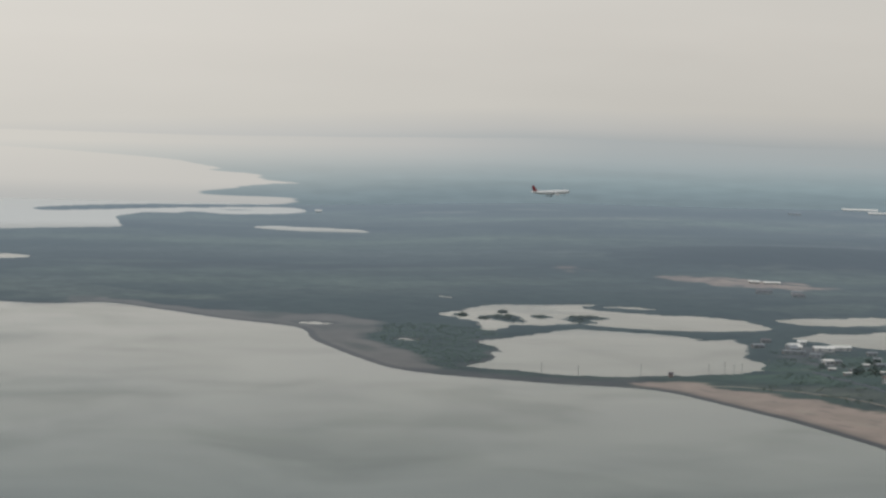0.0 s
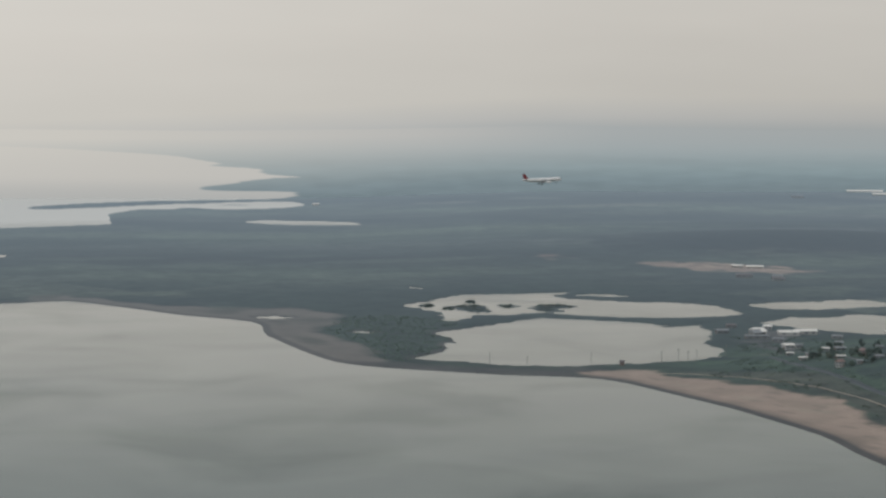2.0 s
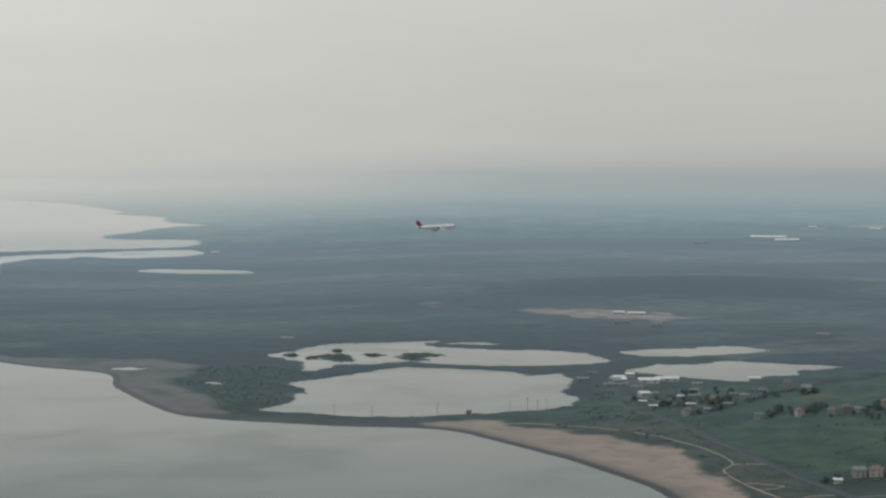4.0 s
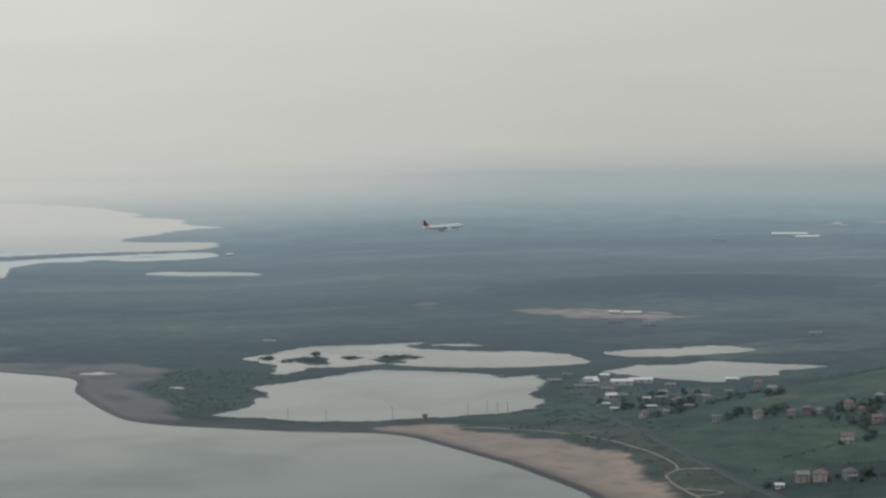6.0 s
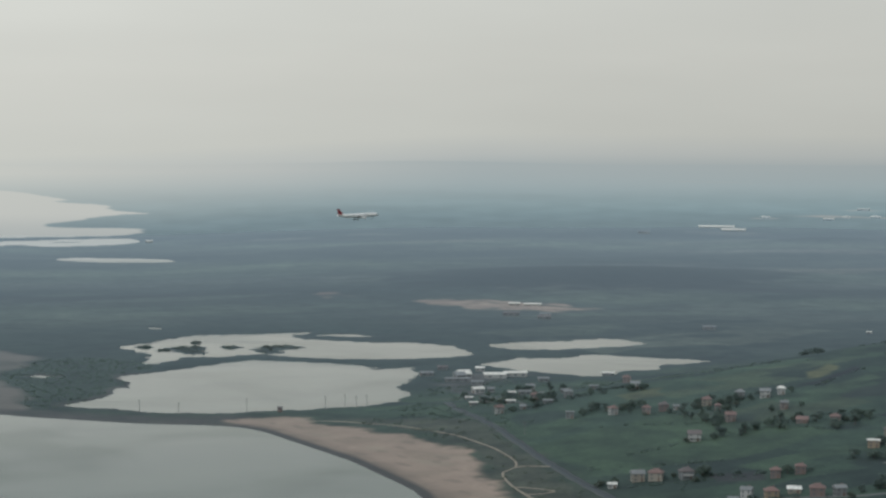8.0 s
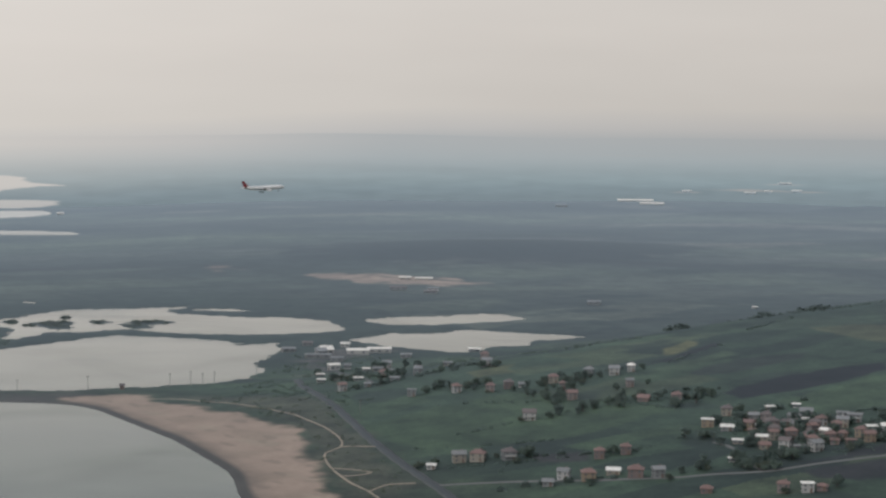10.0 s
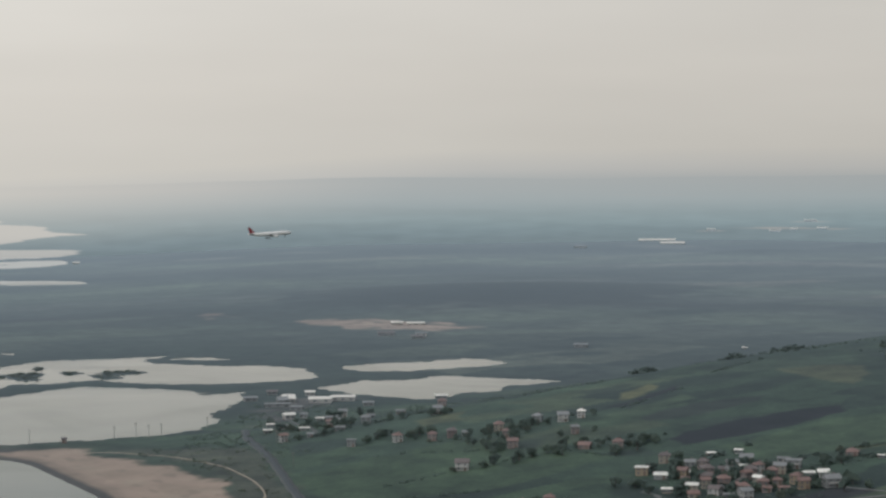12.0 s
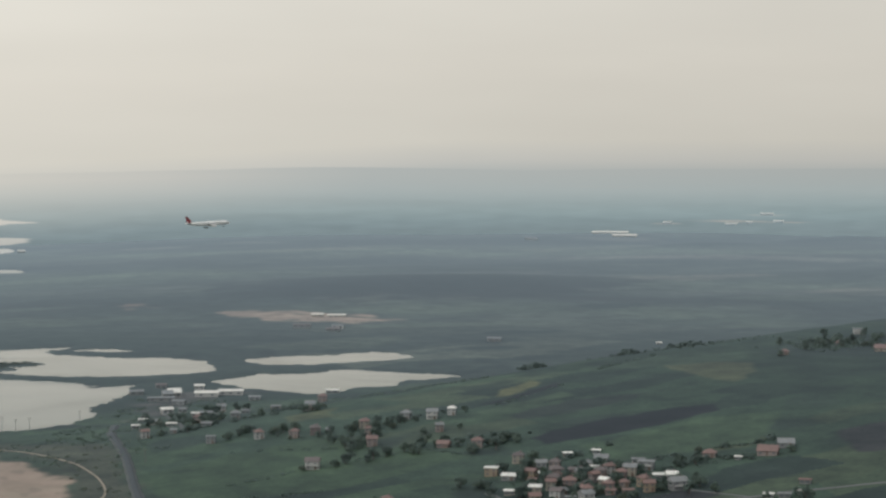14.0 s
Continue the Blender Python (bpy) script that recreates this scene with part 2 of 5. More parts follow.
    l.new(b.outputs[0], p.inputs["Normal"])
    # painted sky brightness: a pale gloss mixed in over the far bay
    sky_sheen, mix, reach = n.new("ShaderNodeBsdfGlossy"), n.new("ShaderNodeMixShader"), n.new("ShaderNodeMapRange")
    sky_sheen.inputs["Color"].default_value, sky_sheen.inputs["Roughness"].default_value = (0.80, 0.81, 0.80, 1), 0.7
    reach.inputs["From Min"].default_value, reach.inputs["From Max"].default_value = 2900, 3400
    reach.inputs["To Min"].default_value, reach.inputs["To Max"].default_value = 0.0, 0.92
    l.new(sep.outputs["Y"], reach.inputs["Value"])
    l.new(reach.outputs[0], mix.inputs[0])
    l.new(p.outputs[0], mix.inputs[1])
    l.new(sky_sheen.outputs[0], mix.inputs[2])
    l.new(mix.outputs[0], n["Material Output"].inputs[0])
    return m


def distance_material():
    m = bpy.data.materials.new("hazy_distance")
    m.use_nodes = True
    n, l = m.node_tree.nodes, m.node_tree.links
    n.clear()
    # self-lit: emits the hazed colours stored on the far sheet
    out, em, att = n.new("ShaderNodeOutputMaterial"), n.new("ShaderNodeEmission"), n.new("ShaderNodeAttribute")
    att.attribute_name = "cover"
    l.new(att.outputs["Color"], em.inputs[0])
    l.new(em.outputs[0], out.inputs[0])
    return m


M_LAND, M_WATER, M_FAR = land_material(), water_material(), distance_material()
WALLS = [material("wall_" + k, c, 0.85, 0.15, 2.0, 0.3) for k, c in (
    ("white", (0.40, 0.40, 0.395)), ("cream", (0.27, 0.24, 0.20)), ("pink", (0.225, 0.18, 0.17)), ("ochre", (0.25, 0.19, 0.13)),
    ("grey", (0.20, 0.205, 0.21)), ("brick", (0.165, 0.118, 0.108)))]
ROOFS = [material("roof_" + k, c, 0.8, 0.3, 3.0, 0.5, 0.5, hazed=k != "white_sheet") for k, c in (
    ("red_tile", (0.20, 0.118, 0.100)), ("brown_tile", (0.135, 0.105, 0.10)), ("grey_sheet", (0.21, 0.215, 0.22)), ("white_sheet", (0.74, 0.74, 0.72)))]
M_GLASS = material("window_glass", (0.10, 0.108, 0.115), 0.15, 0.1, 1, 0.2, 0, 0, 0.6)
M_DOOR = material("door_wood", (0.13, 0.08, 0.05), 0.6)
M_BARK = material("bark", (0.09, 0.07, 0.055), 0.9)
M_LEAF = [leaf_material("leaves_" + k, c) for k, c in (("dark", (0.112, 0.158, 0.126)), ("mid", (0.118, 0.166, 0.120)), ("olive", (0.110, 0.135, 0.086)))]
M_ASPHALT = material("asphalt", (0.055, 0.059, 0.063), 0.95, 0.2, 0.6, 0.05, spec=0.1)
M_VERGE = material("gravel_verge", (0.080, 0.083, 0.078), 0.95, 0.25, 0.6, 0.05, spec=0.1)
M_LANE = material("pale_lane", (0.14, 0.14, 0.135), 0.95, 0.25, 0.6, 0.05, spec=0.1)
M_DIRT = material("dirt_track", (0.30, 0.25, 0.19), 0.95, 0.25, 0.5, 0.04)
M_CONCRETE = material("pale_concrete", (0.30, 0.30, 0.29), 0.9, 0.2, 0.5, 0.05)
M_POLE = material("weathered_pole", (0.17, 0.165, 0.155), 0.9)
M_PLANE = material("aircraft_white", (0.86, 0.87, 0.88), 0.35, 0.04, 0.6, 0.1, 0, hazed=False)
M_RED = material("aircraft_red", (0.24, 0.045, 0.055), 0.4, 0.05, 0.6, 0.1, 0, hazed=False)
M_METAL = material("aircraft_grey", (0.35, 0.36, 0.38), 0.4, 0.08, 0.6, 0.1, 0, 0.3, hazed=False)
M_TYRE = material("tyre_rubber", (0.03, 0.03, 0.03), 0.9, hazed=False)


# ---- the lie of the land ----
SPAN, RIM = 4450.0, 390.0


def place(x, y, z):
    """Beyond SPAN metres the land is drawn together into a rising rim, so that the far country still meets the horizon."""
    x, y, z = (np.asarray(v, float) for v in (x, y, z))
    r = np.maximum(np.hypot(x, y), 1.0)
    rr = np.where(r > SPAN, SPAN + RIM * (1 - np.exp(-np.maximum(0, r - SPAN) / RIM)), r)
    k = rr / r
    side = -130 + 280 * np.clip((np.degrees(np.arctan2(x, y)) - 15) / 25, 0, 1)
    return side + (x - side) * k, y * k, 170 * (1 - k) + z * k


def sstep(a, b, v):
    u = np.clip((np.asarray(v, float) - a) / (b - a), 0, 1)
    return u * u * (3 - 2 * u)


def waves(x, y, size, seed):
    """Smooth, endless unevenness between -1 and 1, about `size` metres across."""
    k = 2 * np.pi / size
    v = 0
    for i in range(5):
        a = seed * 1.7 + i * 1.256
        f = k * (0.7 + 0.17 * i)
        v = v + np.sin(f * (x * np.cos(a) + y * np.sin(a)) + seed * 3.1 + i * 2.3 + 1.3 * np.sin(0.6 * f * (y * np.cos(a) - x * np.sin(a)) + i))
    return v / 3.4


def relief(x, y):
    """Height of the open land above the sea, without shores."""
    q = y - 0.2 * (x - 700)
    hill = 0.075 * np.maximum(0, x - 500)
    hill = np.where(hill > 36, 36 + 20 * np.tanh((hill - 36) * 0.6 / 20), hill) * (1 - sstep(1070, 1270, q))
    r, az = np.hypot(x, y), np.degrees(np.arctan2(x, y))
    inland = sstep(17, 26, az)
    far = inland * (18 * sstep(2300, 4300, r) + 3 * sstep(1500, 2000, r))
    knoll = 22 * np.exp(-((x - 1450) / 300) ** 2 - ((y - 2330) / 220) ** 2)
    mound = 5 * np.exp(-((x - 2480) / 550) ** 2 - ((y - 3560) / 480) ** 2)
    woods = 9 * np.exp(-((x - 2430) / 150) ** 2 - ((y - 3080) / 60) ** 2) + 9 * np.exp(-((x - 2830) / 150) ** 2 - ((y - 3175) / 60) ** 2)
    ridge = inland * 5 * sstep(2000, 2600, r) * waves(x * 0.45 + y * 0.1, y, 620, 2.0)
    return hill + far + knoll + mound + woods + ridge + 0.35 * waves(x, y, 60, 4.0)


def curve_through(points, step, closed=True):
    """A smooth line through a few turning points."""
    p = np.array(points, float)
    n = len(p)
    out = []
    for i in range(n if closed else n - 1):
        a, b, c, d = (p[j % n] if closed else p[min(max(j, 0), n - 1)] for j in (i - 1, i, i + 1, i + 2))
        m = max(2, int(np.hypot(*(c - b)) / step))
        m = min(m, 14)
        for k in range(m):
            t = k / m
            h = 0.5 * (2 * b + (c - a) * t + (2 * a - 5 * b + 4 * c - d) * t * t + (3 * b - a - 3 * c + d) * t ** 3)
            out.append(h)
    if not closed:
        out.append(p[-1])
    return np.array(out)


def inside_distance(x, y, line):
    """Metres inside (positive) or outside (negative) a closed line."""
    x, y = np.asarray(x, float), np.asarray(y, float)
    best = np.full(x.shape, 1e12)
    odd = np.zeros(x.shape, bool)
    a = line
    b = np.roll(line, -1, 0)
    for (ax, ay), (bx, by) in zip(a, b):
        dx, dy = bx - ax, by - ay
        t = np.clip(((x - ax) * dx + (y - ay) * dy) / (dx * dx + dy * dy + 1e-9), 0, 1)
        best = np.minimum(best, (x - ax - t * dx) ** 2 + (y - ay - t * dy) ** 2)
        if ay != by:
            odd ^= ((ay > y) != (by > y)) & (x < (bx - ax) * (y - ay) / (by - ay) + ax)
    return np.where(odd, 1, -1) * np.sqrt(best)


COAST_NEAR = [(330, 560), (400, 660), (430, 755), (449, 820), (471, 902), (481, 1005), (480, 1085), (473, 1152), (421, 1197), (387, 1230), (350, 1275),
              (337, 1335), (351, 1492), (374, 1595), (335, 1680), (296, 1788), (268, 1850), (206, 1845), (150, 1880), (20, 1930)]
COAST_BAY = [(-250, 2050), (-320, 2500), (80, 2980), (508, 3163), (617, 3220), (677, 3241), (713, 3354), (812, 3674), (901, 3790), (960, 3780), (1015, 3842), (1040, 3760), (1148, 3763), (1252, 3840),
             (1300, 3960), (1320, 4090), (1224, 4085), (1117, 4045), (992, 3985), (887, 3920), (721, 3830), (686, 3868), (716, 3972), (836, 4082), (1014, 4189), (1165, 4215), (1300, 4230), (1390, 4300)]
COAST_FAR = [(1477, 4468), (1539, 4652), (1514, 4736), (1433, 4770), (1376, 4829), (1383, 4965), (1469, 5175), (1604, 5394), (1799, 5751), (1942, 5964), (2053, 6052), (2049, 6263), (2114, 6634), (2293, 7213), (2287, 7604), (2298, 7866), (2464, 8241), (2623, 9066), (2853, 10297), (2919, 11496), (2840, 13915), (2300, 16500), (1200, 23000)]
LAND = np.vstack([curve_through(COAST_NEAR, 12, False), curve_through(COAST_BAY, 40, False), curve_through(COAST_FAR, 200, False),
                  np.array([(500, 90000), (90000, 90000), (90000, -9000), (3000, -6000), (900, -200)], float)])
LAGOON = curve_through([(402, 1302), (428, 1328), (452, 1352), (455, 1372), (484, 1410), (490, 1462), (553, 1497), (630, 1541), (690, 1485), (700, 1452), (732, 1440),
                        (704, 1375), (660, 1311), (643, 1257), (593, 1222), (530, 1220), (490, 1224), (442, 1247), (434, 1268)], 10)
LAGOON_BACK = curve_through([(566, 1696), (609, 1734), (663, 1782), (721, 1778), (780, 1775), (745, 1728), (785, 1668), (845, 1615), (829, 1520), (747, 1505), (684, 1545),
                             (655, 1588), (612, 1578), (590, 1592), (557, 1552), (541, 1550), (566, 1627)], 10)
POND_NORTH = curve_through([(890, 1597), (938, 1603), (985, 1597), (1022, 1610), (1033, 1545), (975, 1531), (905, 1531), (886, 1560)], 12)
POND_SOUTH = curve_through([(798, 1432), (838, 1456), (856, 1474), (884, 1456), (928, 1476), (958, 1437), (996, 1386), (935, 1372), (916, 1346), (880, 1345), (843, 1322), (818, 1352)], 10)
POND_BAND = curve_through([(925, 3235), (968, 3292), (1027, 3262), (1108, 3185), (1082, 3100), (990, 3130)], 30)
POOL_THIN = curve_through([(776, 1742), (800, 1752), (826, 1712), (800, 1716)], 12)
POOL_SAND = curve_through([(390, 1634), (408, 1645), (421, 1620), (404, 1618)], 8)
POOL_WOOD = curve_through([(428, 1492), (436, 1496), (444, 1483), (434, 1481)], 6)
POOL_MEADOW = curve_through([(650, 1878), (657, 1886), (664, 1864), (656, 1860)], 6)
POOL_WEST = curve_through([(180, 2500), (260, 2560), (337, 2540), (345, 2484), (250, 2460)], 20)
POOLS = [LAGOON, LAGOON_BACK, POND_NORTH, POND_SOUTH, POND_BAND, POOL_THIN, POOL_SAND, POOL_WOOD, POOL_MEADOW, POOL_WEST]
ISLETS = [(1150, 3950, 40, 22), (614, 1662, 22, 18), (608, 1635, 14, 24), (656, 1660, 9, 11), (696, 1640, 24, 18), (672, 1612, 11, 26), (583, 1690, 8, 7), (640, 1712, 7, 5), (590, 1655, 8, 8), (716, 1445, 19, 7)]
BEACH = curve_through([(474, 1186), (514, 1182), (528, 1140), (538, 1079), (546, 1010), (543, 965), (524, 915), (509, 862), (490, 805), (470, 740), (430, 640), (320, 560), (330, 700),
                       (420, 850), (450, 1000), (468, 1150)], 14)
SANDFLAT = curve_through([(335, 1283), (372, 1300), (395, 1400), (398, 1500), (440, 1560), (465, 1610), (455, 1690), (400, 1715), (330, 1790), (285, 1900), (240, 1900), (250, 1800), (300, 1650), (310, 1400)], 14)
SAND_TONGUE = curve_through([(500, 1196), (440, 1222), (396, 1262), (368, 1290), (340, 1300), (330, 1260), (400, 1180), (480, 1160)], 14)
THICKET = curve_through([(372, 1300), (395, 1290), (400, 1302), (428, 1330), (452, 1352), (484, 1410), (490, 1465), (530, 1500), (540, 1550), (520, 1600), (462, 1600), (400, 1500), (395, 1400)], 14)
FIELDS = [
    ("ploughed", (0.010, 0.008, 0.011), [(783, 906), (795, 913), (846, 923), (892, 926), (918, 918), (904, 896), (846, 882), (798, 877), (779, 881)]),
    ("ripe", (0.115, 0.118, 0.055), [(841, 1045), (857, 1069), (890, 1090), (893, 1077), (864, 1052)]),
    ("tilled", (0.013, 0.012, 0.014), [(821, 1027), (879, 1060), (897, 1068), (893, 1054), (857, 1037), (827, 1020)]),
    ("olive", (0.075, 0.084, 0.045), [(983, 1073), (1011, 1097), (1035, 1042), (1015, 1010), (973, 975), (972, 1010)]),
    ("fallow", (0.030, 0.038, 0.031), [(812, 981), (876, 1001), (913, 986), (892, 968), (833, 957), (809, 963)]),
    ("meadow", (0.052, 0.080, 0.045), [(796, 1001), (878, 1031), (877, 1014), (817, 990)]),
    ("ripe", (0.075, 0.088, 0.045), [(824, 804), (874, 817), (868, 800), (830, 793)]),
    ("tilled", (0.036, 0.033, 0.034), [(909, 800), (950, 800), (900, 730), (875, 742)]),
    ("ploughed", (0.026, 0.024, 0.026), [(684, 708), (728, 704), (752, 696), (778, 690), (772, 672), (735, 670), (690, 674), (680, 690)]),
    ("ploughed", (0.024, 0.022, 0.024), [(690, 722), (720, 722), (765, 731), (774, 708), (752, 704), (728, 713), (699, 716)]),
    ("tilled", (0.036, 0.034, 0.034), [(610, 829), (635, 816), (623, 797), (598, 808)]),
    ("ripe", (0.075, 0.085, 0.042), [(714, 1089), (757, 1096), (732, 1062), (708, 1060)]),
    ("meadow", (0.044, 0.072, 0.038), [(575, 960), (640, 990), (720, 940), (735, 880), (640, 850), (570, 880)]),
    ("meadow", (0.050, 0.082, 0.042), [(655, 985), (700, 1000), (715, 950), (670, 930)]),
    ("meadow", (0.046, 0.074, 0.040), [(790, 860), (880, 885), (930, 870), (860, 800), (780, 810)]),
    ("meadow", (0.040, 0.062, 0.038), [(940, 1090), (1020, 1130), (1080, 1090), (1030, 1060)]),
]
DUNES = np.array([(528, 1165), (548, 1110), (556, 1050), (548, 1000), (545, 960), (522, 905), (505, 840), (490, 790), (510, 770), (530, 800), (556, 890), (588, 1010), (604, 1080), (570, 1120)], float)
QUARRY = curve_through([(1035, 2081), (1076, 2090), (1141, 2035), (1200, 1905), (1180, 1880), (1116, 1880), (1059, 1935), (1030, 1990)], 20)
QUARRY_SMALL = curve_through([(970, 2208), (1002, 2205), (1010, 2140), (974, 2138)], 20)
YARD = curve_through([(655, 1230), (700, 1330), (735, 1370), (800, 1360), (790, 1330), (720, 1270), (680, 1200)], 20)


def shore(x, y):
    """Metres inland from the nearest shore; negative over water."""
    x, y = np.asarray(x, float), np.asarray(y, float)
    d = inside_distance(x, y, LAND)
    sea = d.copy()
    for pool in POOLS:
        (x0, y0), (x1, y1) = pool.min(0) - 40, pool.max(0) + 40
        near = (x > x0) & (x < x1) & (y > y0) & (y < y1)
        if near.any():
            s = np.full(x.shape, -1e9)
            s[near] = inside_distance(x[near], y[near], pool)
            d = np.minimum(d, -s)
    for cx, cy, a, b in ISLETS:
        d = np.maximum(d, (1 - np.hypot((x - cx) / a, (y - cy) / b)) * min(a, b))
    far = sstep(1900, 2900, np.hypot(x, y))
    rough = (2.6 * waves(x, y, 52, 6.0) + 2.4 * waves(x, y, 21, 1.0) + 1.2 * waves(x, y, 9, 3.0) + 2.2 * waves(x * 0.4, y, 17, 9.0)) * (1 - far) + 3.0 * waves(x, y * 0.5, 170, 2.0) * far
    open_sea = (np.abs(sea) < np.abs(d) + 0.01) & (np.hypot(x, y) < 2000)
    rough = np.where(open_sea, 1.5 * waves(x, y, 130, 6.0) + 0.35 * waves(x, y, 26, 1.0), rough)
    return d + rough * np.clip(np.hypot(x, y) / 1500, 0.6, 3)


def height(x, y):
    """Top of the land sheet."""
    x, y = np.atleast_1d(np.asarray(x, float)), np.atleast_1d(np.asarray(y, float))
    d = shore(x, y)
    low = np.where(d > 0, 0.9 * np.tanh(d / 6), 2.5 * np.tanh(d / 8))
    return low + np.maximum(relief(x, y), 0) * sstep(0, 60, d)


def sheet(name, rows, cols, top, mat, colours=None):
    """A sheet of ground, woven finer near the viewer's side: rows are distances, cols bearings."""
    r, a = np.meshgrid(rows, np.radians(cols), indexing="ij")
    x, y = (r * np.sin(a)).ravel(), (r * np.cos(a)).ravel()
    z = top(x, y)
    px, py, pz = place(x, y, z)
    me = bpy.data.meshes.new(name)
    nr, nc = len(rows), len(cols)
    idx = np.arange(nr * nc).reshape(nr, nc)
    quads = np.stack([idx[:-1, :-1], idx[:-1, 1:], idx[1:, 1:], idx[1:, :-1]], -1).reshape(-1, 4)[:, ::-1]
    me.vertices.add(nr * nc)
    me.vertices.foreach_set("co", np.stack([px, py, pz], -1).astype(np.float32).ravel())
    me.loops.add(quads.size)
    me.loops.foreach_set("vertex_index", quads.astype(np.int32).ravel())
    me.polygons.add(len(quads))
    me.polygons.foreach_set("loop_start", np.arange(0, quads.size, 4, dtype=np.int32))
    me.update(calc_edges=True)
    me.polygons.foreach_set("use_smooth", np.ones(len(quads), bool))
    if colours is not None:
        att = me.attributes.new("cover", "FLOAT_COLOR", "POINT")
        att.data.foreach_set("color", colours(x, y, z).astype(np.float32).ravel())
    me.materials.append(mat)
    return new(name, me)


def blend(base, colour, amount):
    return base + (np.array(colour) - base) * np.asarray(amount)[:, None]


def parcels(x, y, long, wide, turn, seed):
    """A random value per field, in a patchwork of slightly crooked fields."""
    u = x * np.cos(turn) + y * np.sin(turn) + 0.25 * long * waves(x, y, long * 2.5, seed)
    v = -x * np.sin(turn) + y * np.cos(turn) + 0.3 * wide * waves(x, y, wide * 3.0, seed + 2)
    row = np.floor(v / wide)
    col = np.floor(u / long + 0.37 * row)
    h = np.sin(row * 12.9898 + col * 78.233 + seed * 37.7) * 43758.5453
    return h - np.floor(h)


def land_cover(x, y, z):
    """What grows or lies on the land: sand, scrub, meadow, plough; plus one painted mist band."""
    d = shore(x, y)
    r, az = np.hypot(x, y), np.degrees(np.arctan2(x, y))
    c = np.tile(np.array((0.040, 0.055, 0.036)), (len(x), 1))
    plainland = sstep(1380, 1650, r)
    c = blend(c, (0.046, 0.058, 0.052), plainland)
    lot = parcels(x, y, 330, 110, 0.15, 1.0)
    beyond = 1 - 0.55 * sstep(1700, 2300, r)
    c = blend(c, (0.105, 0.122, 0.095), plainland * sstep(0.60, 0.68, lot) * 0.8 * beyond)
    c = blend(c, (0.028, 0.040, 0.032), plainland * (1 - sstep(0.26, 0.36, lot)) * 0.85 * beyond)
    away = r + 150 * waves(x, y, 1300, 3.0) + 40 * waves(x, y, 330, 6.0)
    for mid, deep, shade, much in ((1960, 80, (0.018, 0.027, 0.022), 0.6), (2230, 110, (0.085, 0.112, 0.078), 0.7), (2470, 110, (0.014, 0.013, 0.016), 0.95), (2700, 90, (0.095, 0.106, 0.095), 0.6),
                                   (2930, 120, (0.115, 0.150, 0.105), 0.8), (3330, 170, (0.008, 0.013, 0.013), 0.95), (3720, 120, (0.170, 0.205, 0.150), 0.7), (4120, 170, (0.008, 0.013, 0.013), 0.95)):
        edge = np.exp(-((away - mid) / deep) ** 2) * (0.75 + 0.4 * waves(x, y, 700, mid * 0.01))
        c = blend(c, shade, sstep(7, 11, az) * np.clip(edge, 0, 1) * much)
    c = blend(c, (0.24, 0.20, 0.16), sstep(2100, 2500, r) * sstep(0.95, 0.97, lot) * 0.3)
    brush = waves(x * 0.6, y * 0.8, 95, 5.0) + 0.7 * waves(x * 0.7, y, 37, 8.0)
    wood = waves(x * 0.30 + y * 0.05, y * 0.8, 330, 5.0) + 0.45 * waves(x * 0.6, y, 120, 3.0)
    c = blend(c, (0.020, 0.029, 0.027), plainland * sstep(0.0, 0.5, wood) * 0.6)
    c = blend(c, (0.016, 0.024, 0.022), plainland * sstep(0.3, 0.8, brush) * 0.7 * beyond)
    c = blend(c, (0.105, 0.130, 0.095), plainland * sstep(0.3, 0.8, waves(x * 0.5, y, 180, 9.0)) * 0.4)
    low = sstep(380, 420, x) * (1 - sstep(860, 960, x)) * sstep(1240, 1300, y) * (1 - sstep(1850, 2050, y))
    c = blend(c, (0.026, 0.038, 0.030), low * 0.8)
    c = blend(c, (0.008, 0.011, 0.013), 0.95 * sstep(0.25, 0.55, np.exp(-((x - 1450) / 330) ** 2 - ((y - 2300) / 230) ** 2) + 0.15 * waves(x, y, 90, 2.0)))
    for wx, wy, ww, wh in ((2430, 3080, 150, 55), (2830, 3175, 150, 60), (1860, 2520, 130, 50), (2080, 2700, 90, 40), (1487, 1929, 55, 34), (1120, 1560, 34, 18), (1230, 1700, 60, 25)):
        c = blend(c, (0.012, 0.020, 0.019), 0.9 * sstep(0.35, 0.6, np.exp(-((x - wx) / ww) ** 2 - ((y - wy) / wh) ** 2) + 0.12 * waves(x, y, 70, 4.0)))
    # the first, longest patch paints a mist band; the others are pale ground
    for wx, wy, ww, wh, turn in ((2240, 2760, 420, 60, -0.55), (1500, 3640, 90, 50, -0.6), (1706, 3655, 90, 40, -0.6), (1745, 3305, 80, 30, -0.4), (2417, 3808, 40, 60, 0.0), (2450, 3430, 120, 60, -0.6)):
        u, v = (x - wx) * math.cos(turn) + (y - wy) * math.sin(turn), (y - wy) * math.cos(turn) - (x - wx) * math.sin(turn)
        c = blend(c, (0.20, 0.185, 0.17), 0.6 * sstep(0.3, 0.8, np.exp(-(u / ww) ** 2 - (v / wh) ** 2) + 0.15 * waves(x, y, 80, 4.0)))
    hill = sstep(520, 600, x) * (1 - sstep(1240, 1330, y - 0.2 * (x - 700)))
    c = blend(c, (0.036, 0.060, 0.037), hill)
    lot = parcels(x, y, 120, 27, 0.12, 5.0)
    c = blend(c, (0.048, 0.078, 0.043), 0.85 * hill * sstep(0.66, 0.70, lot))
    c = blend(c, (0.018, 0.028, 0.021), 0.85 * hill * (1 - sstep(0.22, 0.28, lot)))
